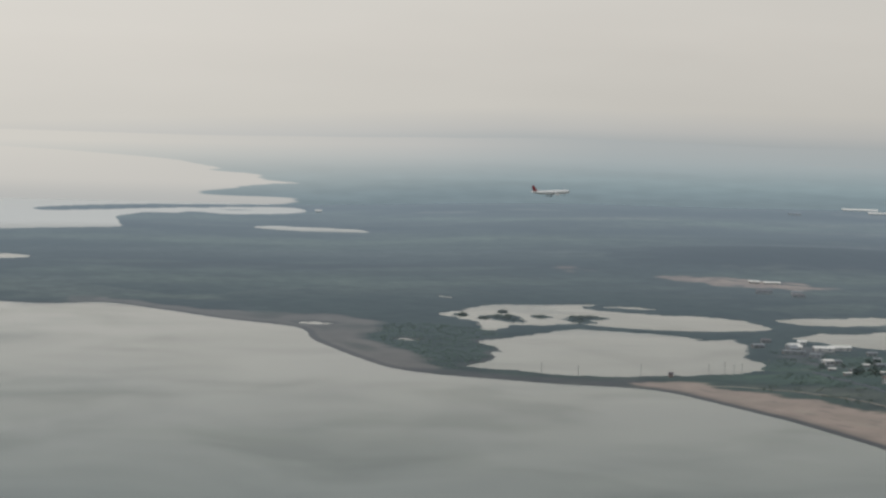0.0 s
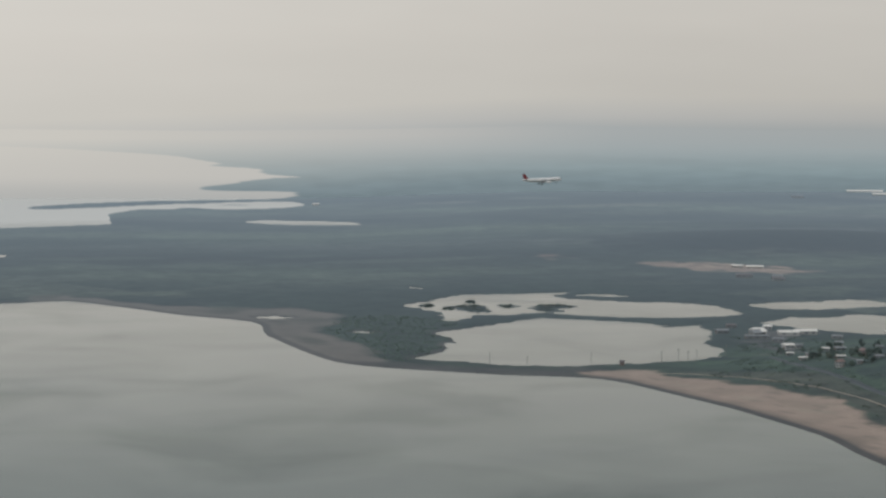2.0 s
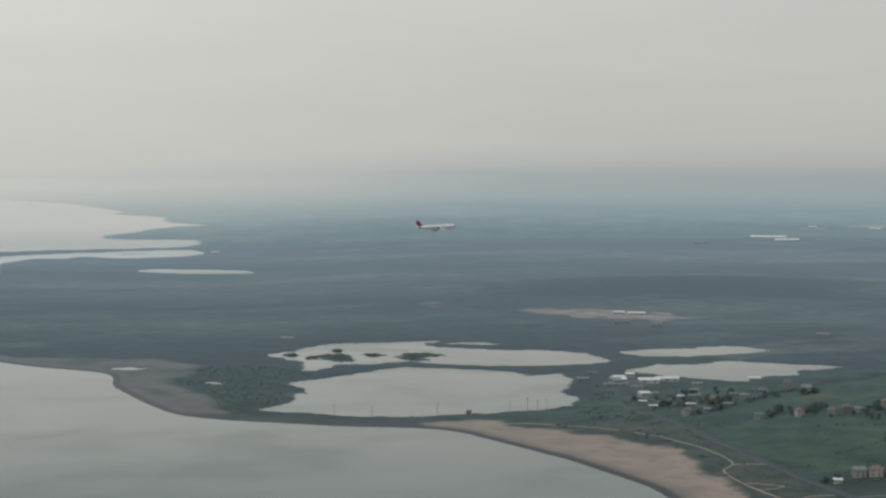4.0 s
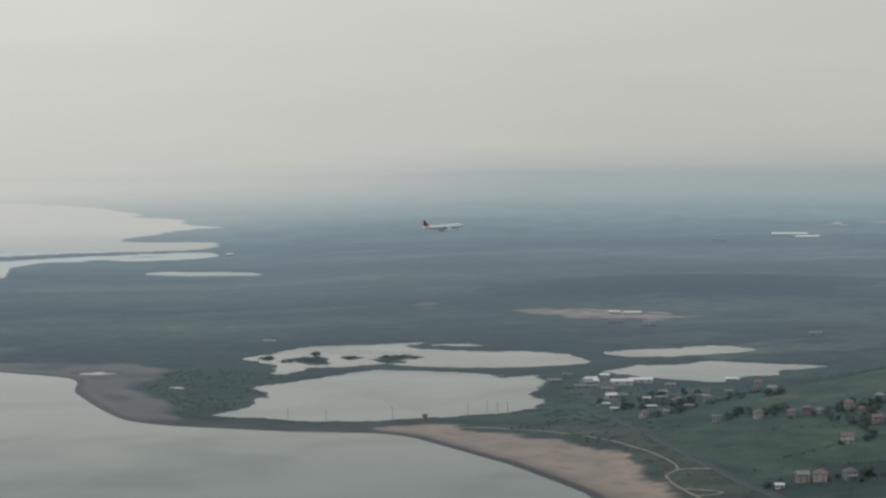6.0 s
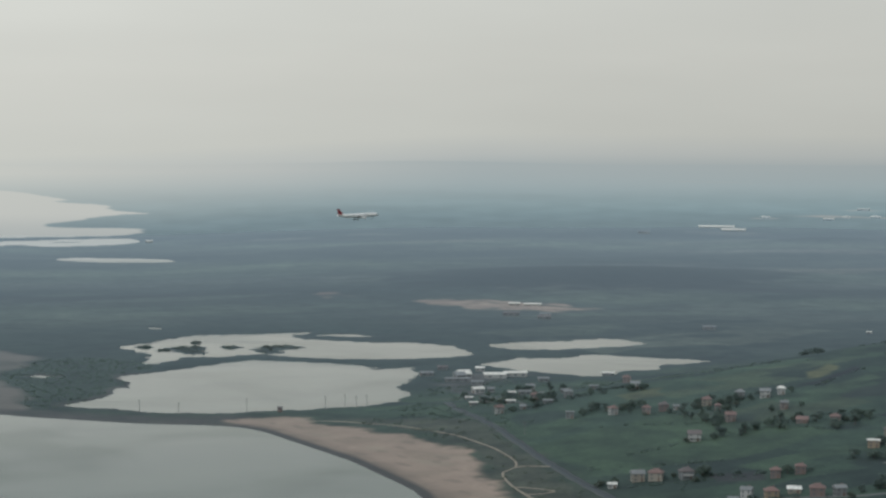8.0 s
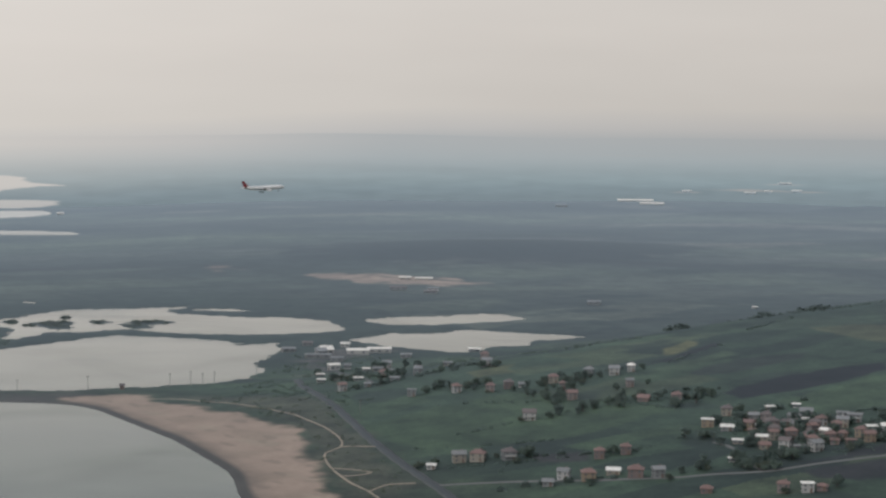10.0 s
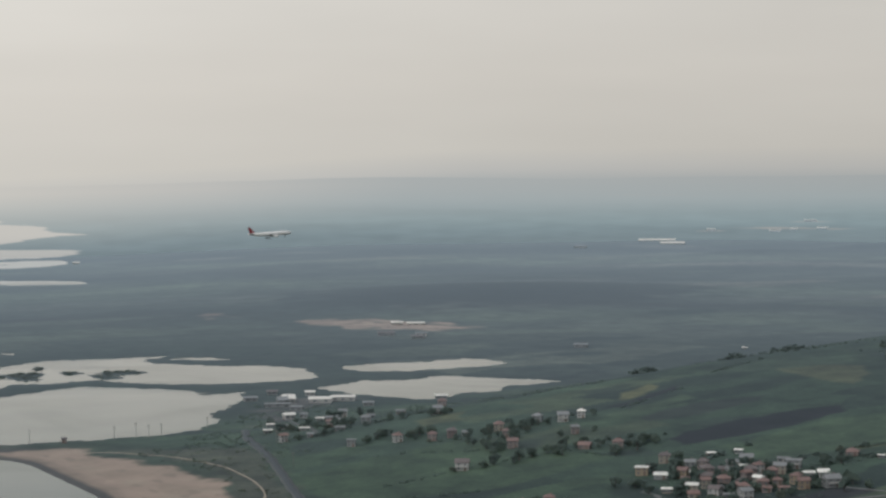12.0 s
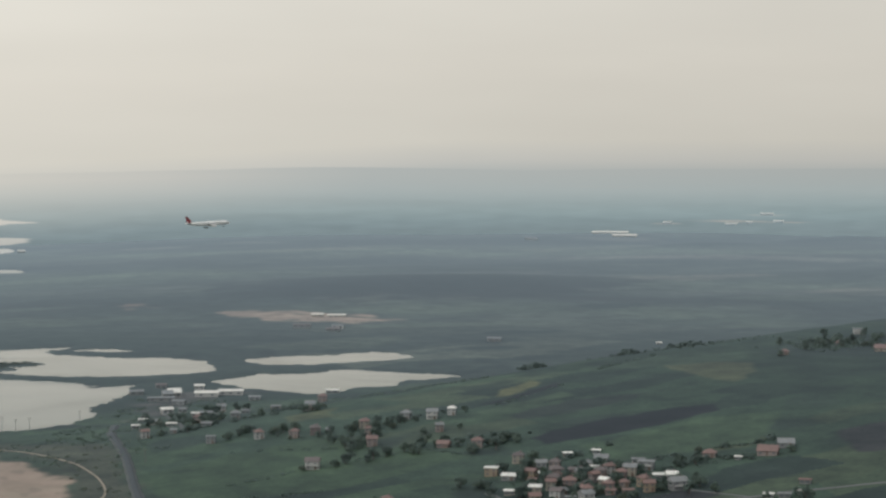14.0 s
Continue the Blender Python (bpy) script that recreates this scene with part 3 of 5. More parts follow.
    c = blend(c, (0.060, 0.074, 0.042), 0.6 * hill * sstep(0.90, 0.93, lot))
    c = blend(c, (0.024, 0.035, 0.028), 0.7 * hill * sstep(0.45, 0.8, waves(x, y, 85, 7.0)))
    c = blend(c, (0.020, 0.034, 0.021), 0.75 * hill * sstep(860, 1060, x))
    copse = np.exp(-((x - 918) / 26) ** 2 - ((y - 1140) / 42) ** 2) + 0.2 * waves(x, y, 28, 5.0)
    c = blend(c, (0.018, 0.030, 0.021), 0.85 * hill * sstep(0.3, 0.6, copse))
    top = np.exp(-((x - 1150) / 75) ** 2 - ((y - 1070) / 60) ** 2) + 0.25 * waves(x, y, 40, 3.0)
    c = blend(c, (0.022, 0.032, 0.026), 0.85 * sstep(0.3, 0.6, top))
    for _, colour, corners in FIELDS:
        poly = np.array(corners, float)
        (x0, y0), (x1, y1) = poly.min(0) - 20, poly.max(0) + 20
        near = (x > x0) & (x < x1) & (y > y0) & (y < y1)
        if near.any():
            s = inside_distance(x[near], y[near], poly) + 2 * waves(x[near], y[near], 30, 2.0)
            c[near] = blend(c[near], colour, sstep(-2, 3, s) * 0.97)
    plain = np.ones(len(x))
    s = inside_distance(x, y, DUNES) + 6 * waves(x, y, 40, 2.0)
    c = blend(c, (0.068, 0.070, 0.050), sstep(-8, 10, s) * 0.85)
    s = inside_distance(x, y, THICKET)
    c = blend(c, (0.033, 0.049, 0.034), sstep(-8, 8, s))
    for line, colour, soft in ((QUARRY, (0.36, 0.268, 0.21), 8), (QUARRY_SMALL, (0.2, 0.14, 0.11), 14), (YARD, (0.085, 0.08, 0.075), 14)):
        s = inside_distance(x, y, line) + 20 * waves(x, y, 60, 3.0) - 15
        c = blend(c, colour, sstep(-soft, soft, s))
    s = inside_distance(x, y, SANDFLAT) + 9 * waves(x, y, 70, 4.0)
    k = sstep(-5, 9, s)
    c, plain = blend(c, (0.165, 0.146, 0.128), k), plain * (1 - 0.7 * k)
    c = blend(c, (0.082, 0.082, 0.066), 0.75 * k * sstep(0.0, 0.7, waves(x, y * 0.6, 75, 8.0)) * sstep(8, 22, d))
    s = inside_distance(x, y, SAND_TONGUE)
    k = sstep(-4, 5, s)
    c, plain = blend(c, (0.072, 0.064, 0.060), k * (0.75 + 0.25 * waves(x, y, 34, 5.0))), plain * (1 - 0.3 * k)
    s = inside_distance(x, y, BEACH)
    s = s + (4.5 * waves(x, y, 60, 4.0) + 2 * waves(x, y, 24, 7.0)) * sstep(14, 40, d)
    k = sstep(-3, 5, s)
    sand = blend(np.tile(np.array((0.355, 0.272, 0.220)), (len(x), 1)), (0.27, 0.215, 0.17), sstep(0, 1, waves(x, y, 55, 2.0)) * 0.6)
    sand = blend(sand, (0.175, 0.140, 0.115), (1 - sstep(5, 20, d)) * (0.7 + 0.3 * waves(x, y, 30, 6.0)))
    sand = blend(sand, (0.345, 0.285, 0.225), 0.7 * sstep(0.2, 0.9, waves(x + 0.35 * y, y * 0.3, 26, 4.0)) * sstep(12, 26, d))
    sand = blend(sand, (0.210, 0.170, 0.140), 0.5 * sstep(0.5, 0.95, waves(x * 1.3, y * 0.5, 20, 12.0)))
    scrubby = 1 - sstep(1, 9, s)
    sand = blend(sand, (0.085, 0.085, 0.055), 0.7 * scrubby * sstep(-0.1, 0.5, waves(x, y, 17, 9.0)))
    c = c + (sand - c) * k[:, None]
    plain = plain * (1 - 0.75 * k)
    wet = (1 - sstep(4, 9, d)) * np.where(y < 2500, 1, 0)
    c = blend(c, (0.075, 0.068, 0.062), wet * np.maximum(k, 0.75 * (x < 520)))
    return np.column_stack([c, plain])


def far_haze_cover(x, y, z):
    d = shore(x, y)
    r = np.hypot(x, y)
    # haze is painted into these glowing colours, paler with distance
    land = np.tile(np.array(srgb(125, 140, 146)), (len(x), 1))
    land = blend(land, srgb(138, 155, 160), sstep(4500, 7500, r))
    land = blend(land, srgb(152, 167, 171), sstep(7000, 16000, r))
    az = np.degrees(np.arctan2(x, y))
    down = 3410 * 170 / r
    # hazy ridges painted as shade: darkest at the top edge, fading below
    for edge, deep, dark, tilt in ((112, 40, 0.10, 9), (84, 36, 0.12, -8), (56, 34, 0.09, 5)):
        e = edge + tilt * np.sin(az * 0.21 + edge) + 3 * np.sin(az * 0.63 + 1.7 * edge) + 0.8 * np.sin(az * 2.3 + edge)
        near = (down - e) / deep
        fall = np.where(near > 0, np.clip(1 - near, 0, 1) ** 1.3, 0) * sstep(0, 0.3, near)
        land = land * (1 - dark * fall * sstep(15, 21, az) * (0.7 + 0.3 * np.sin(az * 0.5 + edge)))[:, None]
    spot = waves(az, down / 9, 2.2, 3.0) + 0.8 * waves(az, down / 6, 0.9, 7.0)
    fade = np.clip(down / 110, 0, 1)
    land = land * (1 + 0.040 * np.clip(spot, -1.2, 1.2) * fade)[:, None]
    for px, py, pw, ph in ((3678, 4663, 130, 170), (3345, 4531, 60, 60), (3740, 4484, 90, 60), (4256, 5251, 90, 110), (9782, 14379, 230, 900)):
        patch = np.exp(-((x - px) / pw) ** 2 - ((y - py) / ph) ** 2) + 0.25 * waves(x, y, 120, 3.0)
        land = blend(land, srgb(180, 173, 168), 0.5 * sstep(0.35, 0.9, patch))
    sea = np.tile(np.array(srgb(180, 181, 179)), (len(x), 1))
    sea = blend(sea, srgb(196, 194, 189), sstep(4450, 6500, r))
    # land and sea fade into a copy of the horizon sky colour
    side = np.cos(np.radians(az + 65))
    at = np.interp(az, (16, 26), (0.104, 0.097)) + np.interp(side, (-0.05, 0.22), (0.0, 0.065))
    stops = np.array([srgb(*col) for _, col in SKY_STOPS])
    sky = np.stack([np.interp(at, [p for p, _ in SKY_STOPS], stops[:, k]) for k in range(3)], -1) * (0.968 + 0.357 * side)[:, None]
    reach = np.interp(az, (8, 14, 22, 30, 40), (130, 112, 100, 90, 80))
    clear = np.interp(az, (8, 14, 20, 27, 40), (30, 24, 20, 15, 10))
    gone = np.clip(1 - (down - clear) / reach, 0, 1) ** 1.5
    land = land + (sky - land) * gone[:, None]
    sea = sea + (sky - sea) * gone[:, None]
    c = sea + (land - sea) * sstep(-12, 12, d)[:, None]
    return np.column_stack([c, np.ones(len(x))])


COLS = np.concatenate([np.linspace(-24, 2, 27)[:-1], np.linspace(2, 54, 1150), np.linspace(54, 130, 60)[1:]])
ROWS = np.concatenate([np.linspace(260, 640, 12)[:-1], 1 / np.linspace(1 / 640, 1 / SPAN, 560)])
FAR_ROWS = np.concatenate([1 / np.linspace(1 / SPAN, 1 / 60000, 170)])
FAR_COLS = np.concatenate([np.linspace(-24, 2, 60)[:-1], np.linspace(2, 54, 1150), np.linspace(54, 130, 60)[1:]])
ground = tagged(sheet("ground", ROWS, COLS, height, M_LAND, land_cover), "coastal land with beach, meadows, plough and dark scrub", "ground", kind="structure")
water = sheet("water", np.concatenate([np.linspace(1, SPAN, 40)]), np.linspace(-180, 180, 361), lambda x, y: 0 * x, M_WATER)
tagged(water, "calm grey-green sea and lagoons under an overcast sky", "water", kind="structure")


def far_height(x, y):
    r = np.hypot(x, y)
    d = shore(x, y)
    hills = 20 * sstep(17, 26, np.degrees(np.arctan2(x, y))) * sstep(0, 400, d)
    return hills + sstep(9000, 60000, r) * sstep(0, 2000, d) * sstep(16, 26, np.degrees(np.arctan2(x, y))) * (90 + 40 * waves(x * 0.2, y * 0.2, 2600, 3.0)) * r / 30000


backdrop = sheet("backdrop", FAR_ROWS, FAR_COLS, far_height, M_FAR, far_haze_cover)
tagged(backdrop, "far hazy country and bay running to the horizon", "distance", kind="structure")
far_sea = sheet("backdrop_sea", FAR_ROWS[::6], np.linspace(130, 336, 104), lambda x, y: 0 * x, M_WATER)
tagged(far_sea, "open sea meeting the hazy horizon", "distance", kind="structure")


# ---- helpers for things ----
def part(name, bm, mat, parent=None, label="", at=None, smooth=False):
    me = bpy.data.meshes.new(name)
    bm.to_mesh(me)
    bm.free()
    for m in (mat if isinstance(mat, (list, tuple)) else (mat,)):
        me.materials.append(m)
    if smooth:
        me.polygons.foreach_set("use_smooth", np.ones(len(me.polygons), bool))
    return part_of(name, me, parent, label, at)


def part_of(name, me, parent=None, label="", at=None):
    ob = new(name, me)
    if parent:
        ob.parent = parent
    if at is not None:
        ob.matrix_basis = at
    if label:
        ob["label"] = label
    return ob


def add_box(bm, size, at=(0, 0, 0), bevel=0.0, turn=0.0):
    m = Matrix.Translation(at) @ Matrix.Rotation(turn, 4, "Z") @ Matrix.Diagonal((*size, 1))
    got = bmesh.ops.create_cube(bm, size=1, matrix=m)
    if bevel:
        edges = {e for v in got["verts"] for e in v.link_edges}
        bmesh.ops.bevel(bm, geom=list(edges), offset=bevel, segments=1, affect="EDGES")
    return bm


def add_roof(bm, w, d, rise, z, kind, over=0.45, thick=0.22):
    """A hipped, gabled or flat roof with eaves and a real underside."""
    w, d = w / 2 + over, d / 2 + over
    if kind == "flat":
        add_box(bm, (2 * w, 2 * d, thick + 0.1), (0, 0, z + thick / 2))
        return bm
    run = {"hip": max(0.0, w - d * 0.9), "gable": w, "shed": w}[kind]
    low = [bm.verts.new((sx * w, sy * d, z)) for sx, sy in ((-1, -1), (1, -1), (1, 1), (-1, 1))]
    base = [bm.verts.new((sx * w, sy * d, z + thick)) for sx, sy in ((-1, -1), (1, -1), (1, 1), (-1, 1))]
    ry = d * 0.8 if kind == "shed" else 0
    a, b = bm.verts.new((-run, ry, z + thick + rise)), bm.verts.new((run + 0.01, ry, z + thick + rise))
    bm.faces.new(low[::-1])
    for i in range(4):
        bm.faces.new((low[i], low[(i + 1) % 4], base[(i + 1) % 4], base[i]))
    bm.faces.new((base[0], base[1], b, a))
    bm.faces.new((base[1], base[2], b))
    bm.faces.new((base[2], base[3], a, b))
    bm.faces.new((base[3], base[0], a))
    return bm


def stand(x, y, sink=0.0):
    return float(height(x, y)[0]) - sink


def box_mesh(name, size, mat, bevel=0.0):
    bm = add_box(bmesh.new(), size, (0, 0, 0), bevel)
    me = bpy.data.meshes.new(name)
    bm.to_mesh(me)
    bm.free()
    me.materials.append(mat)
    return me


WINDOW = box_mesh("window", (0.95, 0.16, 1.05), M_GLASS, 0.02)
WINDOW_WIDE = box_mesh("window_wide", (2.1, 0.16, 1.4), M_GLASS, 0.02)
DOOR = box_mesh("door", (1.1, 0.18, 2.1), M_DOOR, 0.02)
CHIMNEY = box_mesh("chimney", (0.7, 0.7, 1.6), WALLS[5], 0.03)
WALL_WORDS = ("white", "cream", "faded pink", "ochre", "grey rendered", "brick-red")
ROOF_WORDS = ("red tiled", "brown tiled", "grey sheet", "white")
STOREY = 1.95
STOREYS = {1: "single-storey", 2: "two-storey", 3: "three-storey", 4: "four-storey"}


def house(x, y, w, storeys, wall, roof, kind="hip", turn=0.0, d=None, group="houses of the village"):
    d = d or w * 0.85
    base = stand(x, y)
    az = math.degrees(math.atan2(x - 80, y))
    root = new("house", None)
    root.matrix_basis = pose(x, y, base, 0, 0, -az + turn)
    h = STOREY * storeys + 0.2
    bm = add_box(bmesh.new(), (w, d, h + 1.5), (0, 0, h / 2 - 0.75), 0.06)
    if storeys > 1:
        for k in range(1, storeys):
            add_box(bm, (w + 0.12, d + 0.12, 0.18), (0, 0, STOREY * k))
    part("wall", bm, WALLS[wall], root)
    rise = 0.0 if kind == "flat" else min(w, d) * (0.31 if kind != "shed" else 0.14)
    part("roof", add_roof(bmesh.new(), w, d, rise, h, kind), ROOFS[roof], root)
    across = max(2, int(w / 2.7))
    for k in range(storeys):
        z = 1.25 + STOREY * k
        for i in range(across):
            px = (i + 0.5) / across * w - w / 2
            if k == 0 and i == across // 2:
                part_of("door", DOOR, root, at=pose(px, -d / 2 - 0.02, 1.0))
                continue
            part_of("window", WINDOW, root, at=pose(px, -d / 2 - 0.02, z))
            part_of("window", WINDOW, root, at=pose(px, d / 2 + 0.02, z))
        for sy in (-0.24, 0.24):
            for sx in (-1, 1):
                part_of("window", WINDOW, root, at=pose(sx * (w / 2 + 0.02), sy * d, z, 0, 0, 90))
        if k and wall in (0, 4) and w > 5.9:
            bm = add_box(bmesh.new(), (w * 0.8, 1.3, 0.18), (0, -d / 2 - 0.6, STOREY * k + 0.1))
            add_box(bm, (w * 0.8, 0.1, 0.9), (0, -d / 2 - 1.2, STOREY * k + 0.6))
            part("balcony", bm, WALLS[0], root, "white balcony with a solid parapet")
    if kind in ("hip", "gable") and storeys > 1:
        part_of("chimney", CHIMNEY, root, at=pose(w * 0.2, d * 0.15, h + rise * 0.7 + 0.3))
    shape = {"hip": "hipped", "gable": "gabled", "flat": "flat", "shed": "low pitched"}[kind]
    tagged(root, f"{STOREYS[storeys]} {WALL_WORDS[wall]} house with a {ROOF_WORDS[roof]} {shape} roof", "house", group)
    return root


# ---- roads and tracks ----
def ribbon(name, points, width, mat, lift, step=6.0, crown=0.0):
    line = curve_through(points, step, False)
    tang = np.gradient(line, axis=0)
    tang /= np.linalg.norm(tang, axis=1)[:, None] + 1e-9
    side = np.stack([-tang[:, 1], tang[:, 0]], -1)
    n = len(line)
    wob = 1 + 0.12 * np.sin(np.arange(n) * 1.7) if crown == 0 else np.ones(n)
    offs = np.linspace(-0.5, 0.5, 5)
    bm = bmesh.new()
    grid = []
    for o in offs:
        p = line + side * (o * width * wob)[:, None]
        z = height(p[:, 0], p[:, 1]) + lift + crown * (1 - (2 * o) ** 2)
        grid.append([bm.verts.new((*q, zz)) for q, zz in zip(p, z)])
    under = [[bm.verts.new(v.co - Vector((0, 0, 0.6))) for v in grid[k]] for k in (0, -1)]
    for a, b in zip(grid[:-1], grid[1:]):
        for i in range(n - 1):
            bm.faces.new((a[i], a[i + 1], b[i + 1], b[i])[::-1])
    for a, b in ((grid[0], under[0]), (under[1], grid[-1])):
        for i in range(n - 1):
            bm.faces.new((a[i], a[i + 1], b[i + 1], b[i]))
    return part(name, bm, mat, smooth=True)


ROAD_COAST = [(640, 1190), (618, 1130), (608, 1090), (590, 1013), (572, 948), (556, 884), (543, 825), (536, 792), (522, 730), (500, 660)]
ROAD_VILLAGE = [(538, 797), (565, 784), (585, 767), (624, 740), (652, 727), (680, 716), (699, 713), (728, 709), (752, 701), (780, 695), (801, 689), (840, 677), (900, 655)]
for nm, pts, wd, mt, up, cr, lb in (
        ("road_verge", ROAD_COAST, 5.6, M_VERGE, 0.14, 0.0, "pale gravel verge of the coast road"),
        ("road", ROAD_COAST, 3.2, M_ASPHALT, 0.30, 0.08, "narrow dark asphalt coast road"),
        ("road_village", ROAD_VILLAGE, 2.8, M_LANE, 0.22, 0.05, "pale worn village road between fields"),
        ("track", [(512, 1160), (533, 1145), (546, 1119), (557, 1086), (565, 1027), (562, 977), (554, 938), (544, 917), (532, 909), (523, 890), (515, 862), (510, 835), (508, 810), (500, 770), (486, 720)], 1.15, M_DIRT, 0.16, 0.0,
         "pale sandy track winding behind the beach"),
        ("track", [(544, 917), (551, 915), (559, 905)], 1.4, M_DIRT, 0.17, 0.0, "short sandy branch track to the road"),
        ("track", [(517, 869), (523, 859), (527, 845), (519, 844), (512, 849)], 1.2, M_DIRT, 0.17, 0.0, "sandy loop beside the winding track"),
        ("track", [(509, 809), (518, 815), (524, 815), (533, 809)], 1.4, M_DIRT, 0.18, 0.0, "short sandy link track"),
        ("track", [(672, 722), (678, 744), (690, 765), (694, 790)], 2.6, M_LANE, 0.18, 0.0, "pale lane running into the village"),
        ("track", [(778, 696), (772, 714), (765, 733)], 1.6, M_LANE, 0.18, 0.0, "short pale field lane"),
        ("track", [(776, 694), (768, 676), (755, 650), (745, 615)], 2.2, M_LANE, 0.18, 0.0, "pale lane between the lower houses"),
        ("track", [(650, 1090), (665, 1140), (680, 1200), (705, 1270), (745, 1320)], 3.0, M_VERGE, 0.18, 0.0, "farm lane towards the sheds")):
    tagged(ribbon(nm, pts, wd, mt, up, crown=cr), lb, "road", kind="structure")


# ---- houses ----
for spec in (
        (725, 1223, 8, 2, 0, 2, "gable", 10), (671, 1121, 7, 2, 2, 0, "hip", -15), (693, 1114, 8, 2, 4, 2, "hip", 5), (739, 1103, 8.5, 2, 0, 2, "gable", 0),
        (624, 1084, 6.5, 2, 0, 0, "gable", 25), (643, 1087, 5, 1, 4, 2, "gable", 0), (646, 1032, 7, 3, 4, 2, "flat", 0), (672, 1023, 7.2, 3, 0, 0, "hip", 20),
        (689, 1011, 7, 2, 2, 0, "hip", -5), (703, 1013, 8, 2, 5, 1, "hip", 10), (711, 1011, 5, 1, 0, 2, "gable", 0), (732, 1008, 8, 2, 1, 0, "hip", 5),
        (723, 983, 5, 3, 2, 0, "hip", 0), (710, 951, 8, 2, 2, 0, "gable", 10), (763, 1016, 8, 2, 4, 2, "hip", -10), (775, 1005, 9, 2, 0, 2, "gable", 0),
        (789, 1007, 6.5, 2, 0, 3, "hip", 0), (757, 961, 6, 2, 2, 2, "gable", 15), (749, 901, 8, 3, 2, 0, "hip", 0), (736, 915, 9, 1, 5, 0, "gable", -10),
        (657, 911, 10, 2, 0, 1, "gable", 0), (573, 839, 9, 2, 1, 2, "gable", 10), (581, 834, 10, 2, 1, 0, "hip", -10), (595, 827, 9.5, 3, 4, 1, "hip", 15),
        (630, 798, 7, 3, 5, 0, "hip", 0), (645, 797, 7, 3, 5, 0, "hip", 5), (590, 767, 7.5, 2, 0, 2, "gable", -15), (598, 758, 9, 2, 3, 0, "hip", 10),
        (614, 761, 9, 1, 1, 3, "shed", 0), (618, 748, 10, 2, 5, 0, "hip", 0), (626, 741, 7.5, 2, 4, 2, "gable", 20), (577, 760, 7, 1, 4, 2, "gable", 0),
        (554, 833, 6, 1, 0, 3, "shed", 0), (782, 1182, 8, 2, 2, 0, "hip", 0), (742, 844, 8, 2, 1, 1, "hip", 0)):
    house(spec[0], spec[1], spec[2] * 0.72, min(2, spec[3]), *spec[4:], group="scattered houses")
for spec in (
        (717, 827, 8.5, 3, 3, 3, "flat", 0), (718, 811, 9, 1, 4, 3, "shed", 0), (741, 819, 7, 2, 4, 2, "gable", 10), (747, 816, 7, 2, 2, 1, "hip", -10),
        (738, 799, 8, 2, 2, 1, "hip", 25), (726, 803, 7, 2, 3, 0, "gable", -20), (727, 784, 8, 2, 2, 1, "hip", 0), (709, 770, 7.5, 2, 1, 3, "shed", 0),
        (703, 760, 7, 1, 1, 0, "gable", 15), (712, 755, 7.5, 2, 0, 1, "gable", -20), (729, 772, 8, 2, 5, 0, "hip", 10), (762, 811, 8, 1, 4, 2, "gable", 20),
        (775, 817, 9, 1, 4, 2, "gable", 0), (744, 787, 6, 2, 0, 2, "gable", 35), (751, 780, 8, 2, 5, 1, "hip", 0), (718, 739, 8, 2, 0, 2, "gable", 40),
        (731, 760, 7, 1, 2, 0, "gable", 0), (738, 752, 7, 2, 5, 0, "hip", 0), (765, 775, 8, 2, 1, 2, "gable", 0), (750, 757, 6, 1, 2, 0, "hip", 10),
        (779, 782, 10, 2, 4, 2, "flat", 0), (752, 739, 7, 2, 3, 0, "gable", 20), (757, 751, 7, 2, 3, 0, "hip", -25), (764, 733, 10, 2, 4, 2, "gable", 30),
        (756, 769, 7, 2, 5, 0, "hip", 0), (733, 790, 6, 1, 3, 0, "gable", 40), (721, 776, 6, 2, 1, 0, "gable", 15), (737, 768, 6, 1, 5, 1, "hip", -10), (744, 774, 6, 2, 2, 0, "gable", 50),
        (741, 760, 6, 2, 1, 3, "gable", -30), (725, 750, 7, 2, 0, 0, "hip", 20), (748, 800, 6, 1, 2, 1, "gable", 0), (760, 786, 6.5, 2, 0, 0, "hip", 30), (769, 793, 6, 1, 3, 0, "gable", -15),
        (719, 763, 6, 1, 4, 2, "gable", 35), (735, 745, 6, 1, 2, 0, "hip", 0), (771, 748, 7, 2, 0, 3, "gable", 10)):
    house(spec[0], spec[1], spec[2] * 0.74, min(2, spec[3]), *spec[4:])
for spec in ((650, 678, 7, 2, 2, 0, "hip", 0), (658, 671, 7, 2, 0, 3, "flat", 10), (664, 668, 6, 1, 5, 0, "hip", -10), (624, 700, 7, 1, 5, 0, "hip", 0), (741, 611, 8, 2, 0, 0, "hip", 10),
             (754, 616, 9, 1, 2, 0, "gable", 0), (745, 597, 8, 2, 0, 3, "gable", 20), (730, 606, 6, 1, 0, 3, "shed", 0), (764, 655, 8, 1, 5, 1, "hip", 0), (760, 600, 8, 2, 1, 0, "hip", -20)):
    house(spec[0], spec[1], spec[2] * 0.75, *spec[3:], group="houses below the village")
for spec in ((845, 772, 11, 1, 2, 0, "gable", 0), (863, 781, 9, 1, 4, 2, "gable", 10), (1196, 1128, 9, 2, 0, 2, "flat", 0), (1141, 1082, 6, 1, 2, 0, "hip", 0),
             (1140, 1036, 10, 1, 1, 0, "gable", 5), (1080, 1066, 6, 1, 2, 0, "hip", 0), (820, 787, 7, 1, 2, 0, "hip", 0), (1190, 1060, 8, 2, 0, 0, "hip", 0), (1150, 1020, 8, 2, 4, 0, "hip", 10)):
    house(spec[0], spec[1], spec[2] * 0.9, *spec[3:], group="hill houses")


